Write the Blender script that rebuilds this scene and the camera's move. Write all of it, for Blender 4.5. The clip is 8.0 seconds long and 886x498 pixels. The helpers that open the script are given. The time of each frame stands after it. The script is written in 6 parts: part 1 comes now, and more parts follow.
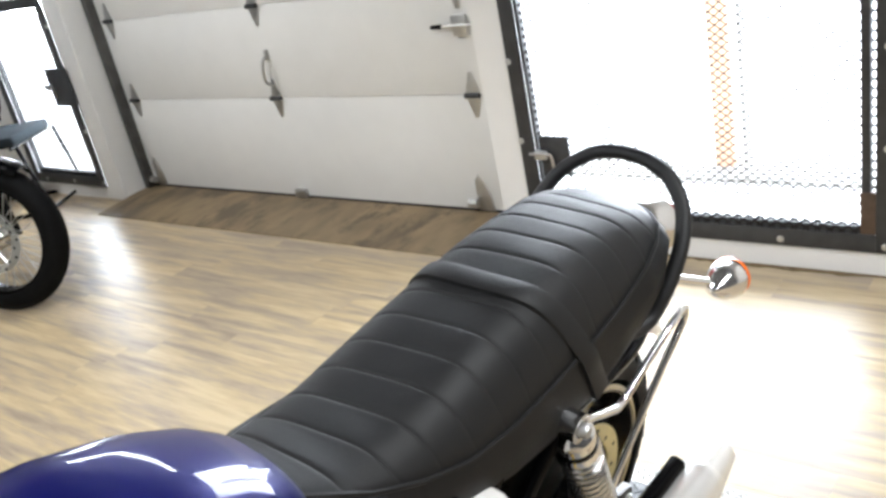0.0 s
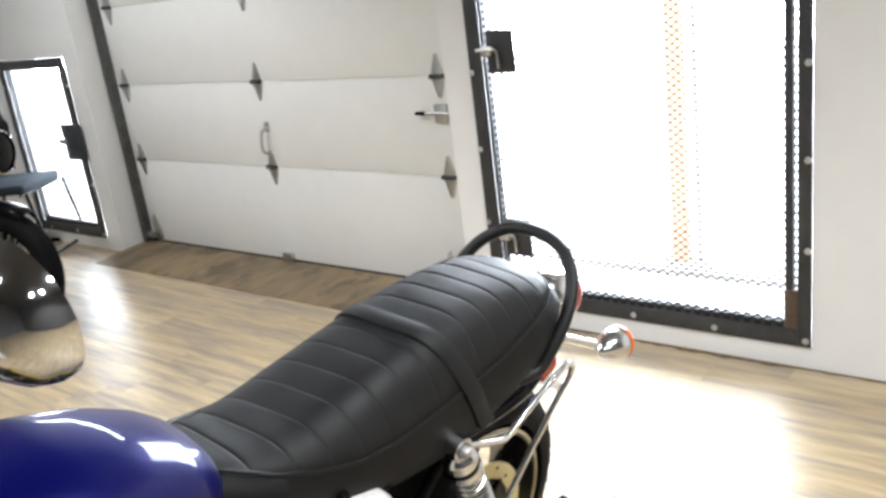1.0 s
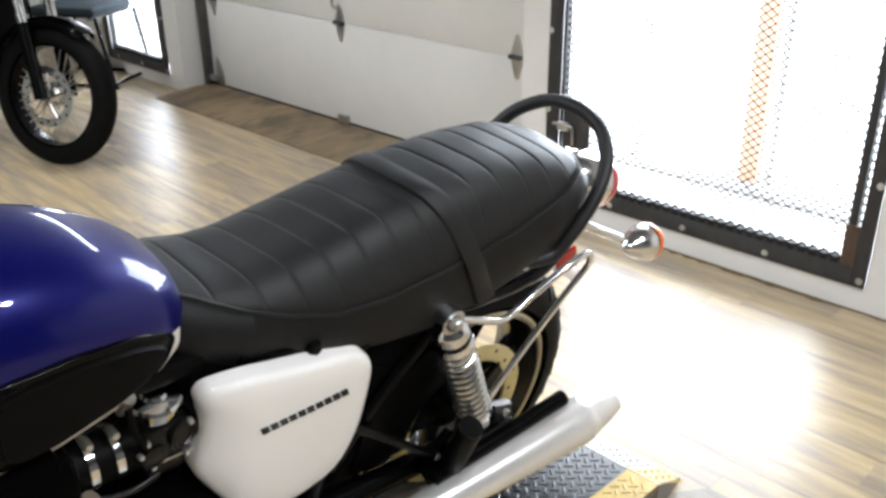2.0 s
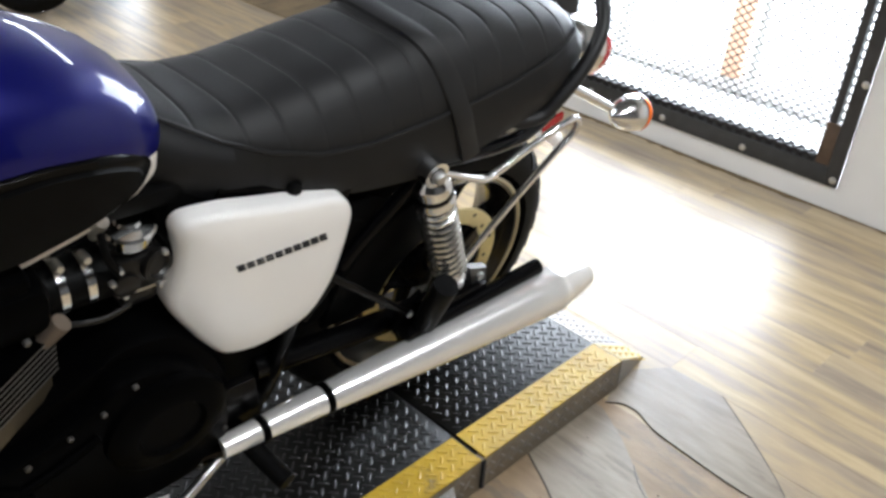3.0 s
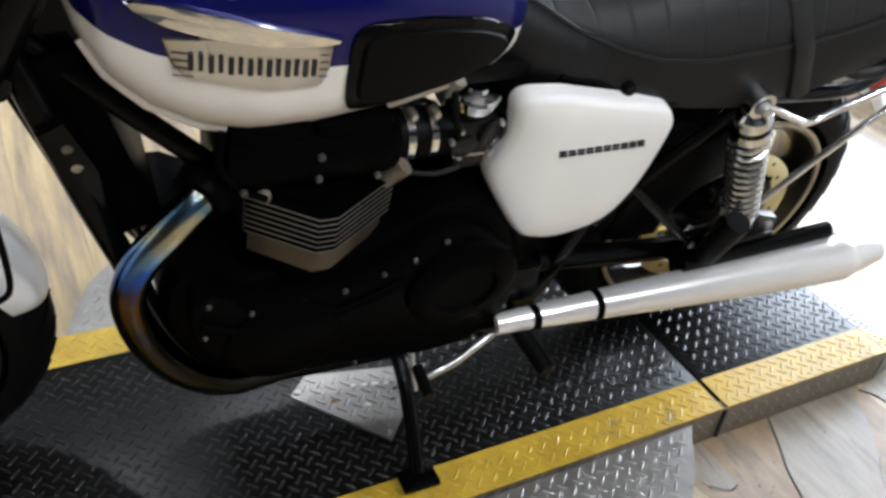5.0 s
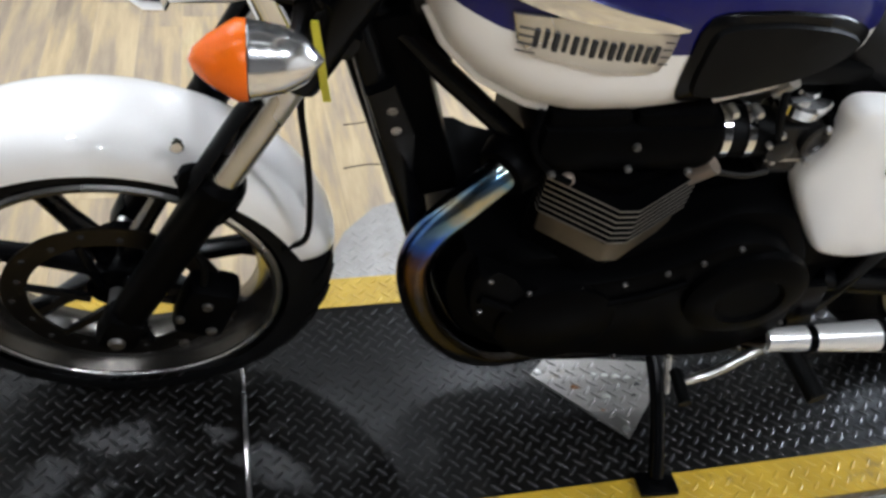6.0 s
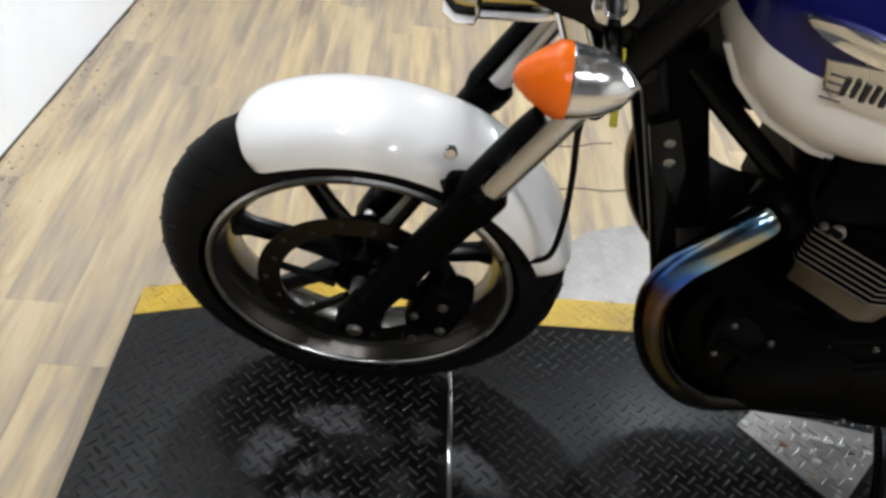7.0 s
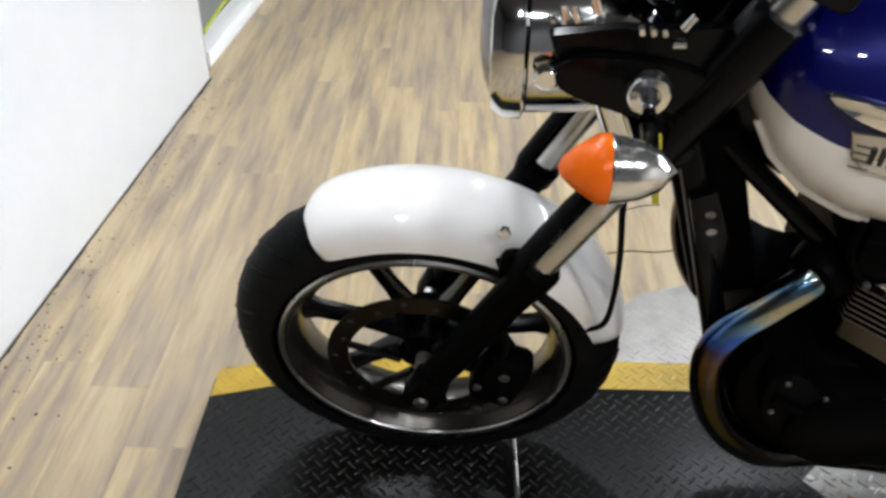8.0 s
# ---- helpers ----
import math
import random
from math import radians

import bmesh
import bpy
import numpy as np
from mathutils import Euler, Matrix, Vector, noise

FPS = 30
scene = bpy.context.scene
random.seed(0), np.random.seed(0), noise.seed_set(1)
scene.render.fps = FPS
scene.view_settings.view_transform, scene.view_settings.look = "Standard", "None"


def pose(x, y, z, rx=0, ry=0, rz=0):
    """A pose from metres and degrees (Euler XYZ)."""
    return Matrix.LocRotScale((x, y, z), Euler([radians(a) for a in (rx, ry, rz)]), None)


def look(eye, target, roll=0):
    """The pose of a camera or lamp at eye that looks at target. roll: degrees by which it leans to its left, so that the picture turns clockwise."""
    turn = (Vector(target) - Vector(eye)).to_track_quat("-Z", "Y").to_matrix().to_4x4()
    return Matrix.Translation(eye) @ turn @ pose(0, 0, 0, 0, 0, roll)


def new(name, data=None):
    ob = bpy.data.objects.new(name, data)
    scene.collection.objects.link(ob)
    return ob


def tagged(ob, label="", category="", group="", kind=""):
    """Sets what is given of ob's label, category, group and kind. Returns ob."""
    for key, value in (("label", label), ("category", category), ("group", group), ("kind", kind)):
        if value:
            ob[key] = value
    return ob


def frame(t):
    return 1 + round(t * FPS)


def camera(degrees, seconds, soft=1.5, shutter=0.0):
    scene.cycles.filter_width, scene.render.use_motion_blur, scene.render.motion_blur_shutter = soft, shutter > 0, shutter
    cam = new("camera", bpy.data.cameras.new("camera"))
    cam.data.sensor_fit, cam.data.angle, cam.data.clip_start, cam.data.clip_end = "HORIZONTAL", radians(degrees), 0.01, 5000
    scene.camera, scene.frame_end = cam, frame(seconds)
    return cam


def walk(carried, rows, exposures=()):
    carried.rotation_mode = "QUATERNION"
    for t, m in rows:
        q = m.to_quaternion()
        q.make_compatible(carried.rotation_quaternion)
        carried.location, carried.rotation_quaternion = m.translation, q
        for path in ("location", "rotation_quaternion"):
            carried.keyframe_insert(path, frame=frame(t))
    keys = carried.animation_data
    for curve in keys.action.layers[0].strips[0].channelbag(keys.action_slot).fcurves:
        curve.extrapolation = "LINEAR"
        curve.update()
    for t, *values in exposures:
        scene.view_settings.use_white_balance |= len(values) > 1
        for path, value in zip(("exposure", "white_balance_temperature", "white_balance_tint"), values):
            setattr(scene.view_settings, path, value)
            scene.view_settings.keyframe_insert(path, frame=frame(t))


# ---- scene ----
cam = camera(53.3, 8.0, soft=3.0)
PATH = [
    (0, (0.948, 0.503, 1.347), (-0.324, -0.624, 0.616), -12.1),
    (0.5, (1.031, 0.684, 1.353), (-0.317, -0.407, 0.711), -10.5),
    (1, (1.075, 0.776, 1.382), (-0.260, -0.370, 0.808), -7.5),
    (1.5, (0.989, 0.787, 1.346), (-0.235, -0.447, 0.713), -2.9),
    (2, (0.959, 0.775, 1.292), (-0.216, -0.425, 0.517), -0.6),
    (2.2, (0.969, 0.772, 1.273), (-0.199, -0.397, 0.441), 0.5),
    (3.3, (0.982, 0.758, 1.213), (-0.167, -0.288, 0.209), 5.6),
    (3.5, (0.989, 0.771, 1.206), (-0.152, -0.270, 0.186), 6.6),
    (4, (1.019, 0.779, 1.180), (-0.044, -0.331, 0.151), 7.5),
    (4.2, (1.039, 0.774, 1.163), (0.030, -0.392, 0.140), 7.7),
    (5.3, (1.160, 0.745, 1.162), (0.479, -0.584, 0.070), 7.2),
    (5.5, (1.172, 0.716, 1.154), (0.570, -0.631, 0.038), 7.2),
    (6, (1.240, 0.680, 1.149), (0.831, -0.701, -0.013), 6.7),
    (6.5, (1.304, 0.674, 1.151), (1.080, -0.747, -0.013), 7.1),
    (7, (1.354, 0.683, 1.150), (1.270, -0.756, -0.009), 6.4),
    (7.5, (1.383, 0.703, 1.151), (1.390, -0.754, 0.011), 6.2),
    (8, (1.362, 0.728, 1.208), (1.397, -0.788, 0.148), 0.6),
]
EXPOSURES = [(0, 0.46, 6080, 10), (0.5, 0.53, 6080, 10), (1.2, 0.53, 6080, 10), (2.0, 0.28, 6050, 10), (3.5, 0.1, 6000, 10), (4.2, 0.12, 5980, 10), (5.5, 0.33, 5720, 10), (6.5, 0.3, 5830, 10), (7.0, 0.25, 5900, 10), (8.0, 0.17, 5920, 10)]
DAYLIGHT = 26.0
LAMP_GAIN = 2.0
walk(cam, [(t, look(eye, target, roll)) for t, eye, target, roll in PATH], EXPOSURES)

# ---------------------------------------------------------------- world and lights
world = bpy.data.worlds.new("world")
scene.world = world
world.use_nodes = True
wn = world.node_tree.nodes
sky = wn.new("ShaderNodeTexSky")
sky.sky_type, sky.sun_disc, sky.sun_elevation, sky.sun_rotation = "NISHITA", False, radians(42), radians(-70)
world.node_tree.links.new(sky.outputs[0], wn["Background"].inputs["Color"])
wn["Background"].inputs["Strength"].default_value = 0.12
FLOOR = -0.085
CEIL = 2.75
# x, y, watts of unseen lamps; several added to brighten cover, door and floor
LAMPS = [(1.75, -1.9, 46), (2.35, -1.2, 30), (2.0, 0.5, 12), (0.35, -2.6, 52), (-0.6, 1.6, 56), (0.25, 1.8, 56), (-0.6, -3.6, 42), (1.0, 2.6, 34), (1.7, 2.5, 30)]

# ---------------------------------------------------------------- materials


def mat(name, color, rough=0.5, metal=0.0, var=0.12, scale=18.0, bump=0.0, bscale=90.0, coat=0.0, wear=None, wear_at=0.62, spec=0.5, stretch=(1, 1, 1), trans=0.0, ior=1.45):
    m = bpy.data.materials.new(name)
    m.use_nodes = True
    nt = m.node_tree
    b = nt.nodes["Principled BSDF"]
    b.inputs["Roughness"].default_value = rough
    b.inputs["Metallic"].default_value = metal
    b.inputs["Coat Weight"].default_value = coat
    b.inputs["Coat Roughness"].default_value = 0.03
    b.inputs["Specular IOR Level"].default_value = spec
    b.inputs["Transmission Weight"].default_value = trans
    b.inputs["IOR"].default_value = ior
    tc = nt.nodes.new("ShaderNodeTexCoord")
    mp = nt.nodes.new("ShaderNodeMapping")
    mp.inputs["Scale"].default_value = stretch
    nt.links.new(tc.outputs["Object"], mp.inputs["Vector"])
    n1 = nt.nodes.new("ShaderNodeTexNoise")
    n1.inputs["Scale"].default_value, n1.inputs["Detail"].default_value = scale, 5
    n2 = nt.nodes.new("ShaderNodeTexNoise")
    n2.inputs["Scale"].default_value, n2.inputs["Detail"].default_value = scale * 0.17, 3
    for n in (n1, n2):
        nt.links.new(mp.outputs[0], n.inputs["Vector"])
    add = nt.nodes.new("ShaderNodeMath")
    add.operation = "ADD"
    nt.links.new(n1.outputs["Fac"], add.inputs[0])
    nt.links.new(n2.outputs["Fac"], add.inputs[1])
    rng = nt.nodes.new("ShaderNodeMapRange")
    rng.inputs["From Min"].default_value, rng.inputs["From Max"].default_value = 0.6, 1.4
    nt.links.new(add.outputs[0], rng.inputs["Value"])
    mix = nt.nodes.new("ShaderNodeMix")
    mix.data_type = "RGBA"
    c = Vector(color)
    mix.inputs["A"].default_value = (*(c * (1 - var)), 1)
    mix.inputs["B"].default_value = (*(c * (1 + var)), 1)
    nt.links.new(rng.outputs[0], mix.inputs["Factor"])
    out = mix.outputs["Result"]
    if wear:
        n3 = nt.nodes.new("ShaderNodeTexNoise")
        n3.inputs["Scale"].default_value, n3.inputs["Detail"].default_value, n3.inputs["Roughness"].default_value = scale * 0.6, 8, 0.7
        nt.links.new(mp.outputs[0], n3.inputs["Vector"])
        r3 = nt.nodes.new("ShaderNodeMapRange")
        r3.inputs["From Min"].default_value, r3.inputs["From Max"].default_value = wear_at, wear_at + 0.1
        nt.links.new(n3.outputs["Fac"], r3.inputs["Value"])
        mw = nt.nodes.new("ShaderNodeMix")
        mw.data_type = "RGBA"
        mw.inputs["B"].default_value = (*wear, 1)
        nt.links.new(r3.outputs[0], mw.inputs["Factor"])
        nt.links.new(out, mw.inputs["A"])
        out = mw.outputs["Result"]
    nt.links.new(out, b.inputs["Base Color"])
    rr = nt.nodes.new("ShaderNodeMapRange")
    rr.inputs["To Min"].default_value, rr.inputs["To Max"].default_value = rough * 0.8, min(1, rough * 1.25)
    nt.links.new(n2.outputs["Fac"], rr.inputs["Value"])
    nt.links.new(rr.outputs[0], b.inputs["Roughness"])
    if bump:
        n4 = nt.nodes.new("ShaderNodeTexNoise")
        n4.inputs["Scale"].default_value, n4.inputs["Detail"].default_value = bscale, 4
        nt.links.new(mp.outputs[0], n4.inputs["Vector"])
        bp = nt.nodes.new("ShaderNodeBump")
        bp.inputs["Strength"].default_value, bp.inputs["Distance"].default_value = bump, 0.002
        nt.links.new(n4.outputs["Fac"], bp.inputs["Height"])
        nt.links.new(bp.outputs[0], b.inputs["Normal"])
    return m


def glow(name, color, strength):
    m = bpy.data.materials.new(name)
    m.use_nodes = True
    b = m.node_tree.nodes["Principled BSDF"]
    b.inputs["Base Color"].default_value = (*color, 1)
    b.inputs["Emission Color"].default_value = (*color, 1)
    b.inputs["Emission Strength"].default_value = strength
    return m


def plank_material():
    m = mat("vinyl_plank", (0.40, 0.31, 0.19), 0.36, 0, 0.2, 6, 0.08, 60, spec=0.5)
    nt = m.node_tree
    b = nt.nodes["Principled BSDF"]
    oi = nt.nodes.new("ShaderNodeObjectInfo")
    tc = nt.nodes.new("ShaderNodeTexCoord")
    comb = nt.nodes.new("ShaderNodeVectorMath")
    comb.operation = "MULTIPLY_ADD"
    geo = nt.nodes.new("ShaderNodeNewGeometry")
    sm = nt.nodes.new("ShaderNodeMath")
    nt.links.new(oi.outputs["Random"], sm.inputs[0])
    nt.links.new(geo.outputs["Random Per Island"], sm.inputs[1])
    each = nt.nodes.new("ShaderNodeMath")
    each.operation = "FRACT"
    nt.links.new(sm.outputs[0], each.inputs[0])
    nt.links.new(each.outputs[0], comb.inputs[0])
    comb.inputs[1].default_value = (9, 17, 5)
    nt.links.new(tc.outputs["Object"], comb.inputs[2])
    mp = nt.nodes.new("ShaderNodeMapping")
    mp.inputs["Scale"].default_value = (13, 1.25, 1)
    nt.links.new(comb.outputs[0], mp.inputs["Vector"])
    n = nt.nodes.new("ShaderNodeTexNoise")
    n.inputs["Scale"].default_value, n.inputs["Detail"].default_value, n.inputs["Roughness"].default_value = 1.6, 6, 0.62
    nt.links.new(mp.outputs[0], n.inputs["Vector"])
    ramp = nt.nodes.new("ShaderNodeValToRGB")
    e = ramp.color_ramp.elements
    e[0].position, e[0].color = 0.34, (0.24, 0.19, 0.14, 1)
    e[1].position, e[1].color = 0.64, (0.55, 0.44, 0.26, 1)
    for pos, col in ((0.45, (0.355, 0.283, 0.195, 1)), (0.52, (0.44, 0.335, 0.19, 1))):
        e.new(pos).color = col
    nt.links.new(n.outputs["Fac"], ramp.inputs["Fac"])
    grey = nt.nodes.new("ShaderNodeMix")
    grey.data_type = "RGBA"
    grey.inputs["B"].default_value = (0.35, 0.29, 0.225, 1)
    gr = nt.nodes.new("ShaderNodeMapRange")
    gr.inputs["To Min"].default_value, gr.inputs["To Max"].default_value = 0.0, 0.32
    nt.links.new(each.outputs[0], gr.inputs["Value"])
    nt.links.new(gr.outputs[0], grey.inputs["Factor"])
    nt.links.new(ramp.outputs["Color"], grey.inputs["A"])
    nt.links.new(grey.outputs["Result"], b.inputs["Base Color"])
    return m


def tank_material():
    """Blue above, off-white below a sweeping line, under clear lacquer."""
    m = mat("tank_paint", (0.0012, 0.0020, 0.082), 0.34, 0.0, 0.05, 10, coat=0.8, spec=0.15)
    nt = m.node_tree
    b = nt.nodes["Principled BSDF"]
    tc = nt.nodes.new("ShaderNodeTexCoord")
    sep = nt.nodes.new("ShaderNodeSeparateXYZ")
    nt.links.new(tc.outputs["Object"], sep.inputs[0])
    ramp = nt.nodes.new("ShaderNodeFloatCurve")
    cv = ramp.mapping.curves[0]
    pts = [(0.0, 0.10), (0.46, 0.11), (0.62, 0.122), (0.76, 0.142), (0.82, 0.153), (0.88, 0.17), (0.936, 0.192), (0.98, 0.217), (1.0, 0.24)]
    cv.points[0].location, cv.points[1].location = pts[0], pts[-1]
    for p in pts[1:-1]:
        cv.points.new(*p)
    ramp.mapping.update()
    mr = nt.nodes.new("ShaderNodeMapRange")
    mr.inputs["From Min"].default_value, mr.inputs["From Max"].default_value = 0.56, 1.11
    nt.links.new(sep.outputs["X"], mr.inputs["Value"])
    nt.links.new(mr.outputs[0], ramp.inputs["Value"])
    ma = nt.nodes.new("ShaderNodeMath")
    ma.operation = "MULTIPLY_ADD"
    nt.links.new(ramp.outputs[0], ma.inputs[0])
    ma.inputs[1].default_value, ma.inputs[2].default_value = 0.6, 0.748
    lt = nt.nodes.new("ShaderNodeMath")
    lt.operation = "LESS_THAN"
    nt.links.new(sep.outputs["Z"], lt.inputs[0])
    nt.links.new(ma.outputs[0], lt.inputs[1])
    old = b.inputs["Base Color"].links[0].from_socket
    mx = nt.nodes.new("ShaderNodeMix")
    mx.data_type = "RGBA"
    mx.inputs["B"].default_value = (0.78, 0.74, 0.68, 1)
    nt.links.new(lt.outputs[0], mx.inputs["Factor"])
    nt.links.new(old, mx.inputs["A"])
    nt.links.new(mx.outputs["Result"], b.inputs["Base Color"])
    inv = nt.nodes.new("ShaderNodeMath")
    inv.operation = "MULTIPLY_ADD"
    nt.links.new(lt.outputs[0], inv.inputs[0])
    inv.inputs[1].default_value, inv.inputs[2].default_value = -0.28, 0.28
    nt.links.new(inv.outputs[0], b.inputs["Metallic"])
    b.inputs["Coat IOR"].default_value = 1.4
    return m


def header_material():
    """Chrome blued by heat: straw, blue and violet bands along the bend, dark reflections painted in below."""
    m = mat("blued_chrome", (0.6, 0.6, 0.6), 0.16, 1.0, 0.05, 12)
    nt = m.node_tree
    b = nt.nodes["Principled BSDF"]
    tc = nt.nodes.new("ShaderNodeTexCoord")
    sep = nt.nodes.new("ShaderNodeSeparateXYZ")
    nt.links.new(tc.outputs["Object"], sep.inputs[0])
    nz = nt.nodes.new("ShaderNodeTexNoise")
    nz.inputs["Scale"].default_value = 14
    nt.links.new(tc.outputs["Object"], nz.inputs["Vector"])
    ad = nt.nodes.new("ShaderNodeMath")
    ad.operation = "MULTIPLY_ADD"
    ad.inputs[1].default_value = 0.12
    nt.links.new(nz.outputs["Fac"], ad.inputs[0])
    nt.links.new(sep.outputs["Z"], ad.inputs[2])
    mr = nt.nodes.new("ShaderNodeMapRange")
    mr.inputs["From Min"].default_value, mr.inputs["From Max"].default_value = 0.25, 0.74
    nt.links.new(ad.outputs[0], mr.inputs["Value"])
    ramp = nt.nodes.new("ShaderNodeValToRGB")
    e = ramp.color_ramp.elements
    # near-black low end: dark reflections put into the chrome's colour
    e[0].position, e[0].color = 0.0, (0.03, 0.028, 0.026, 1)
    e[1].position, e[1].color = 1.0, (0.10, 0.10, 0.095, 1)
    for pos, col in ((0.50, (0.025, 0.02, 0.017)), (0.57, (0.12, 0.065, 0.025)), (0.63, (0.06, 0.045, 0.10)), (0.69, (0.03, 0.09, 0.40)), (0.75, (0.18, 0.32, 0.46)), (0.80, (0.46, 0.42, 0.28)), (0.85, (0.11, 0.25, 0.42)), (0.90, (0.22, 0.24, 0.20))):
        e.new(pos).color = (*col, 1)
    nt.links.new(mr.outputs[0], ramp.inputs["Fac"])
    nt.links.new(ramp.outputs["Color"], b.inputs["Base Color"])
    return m


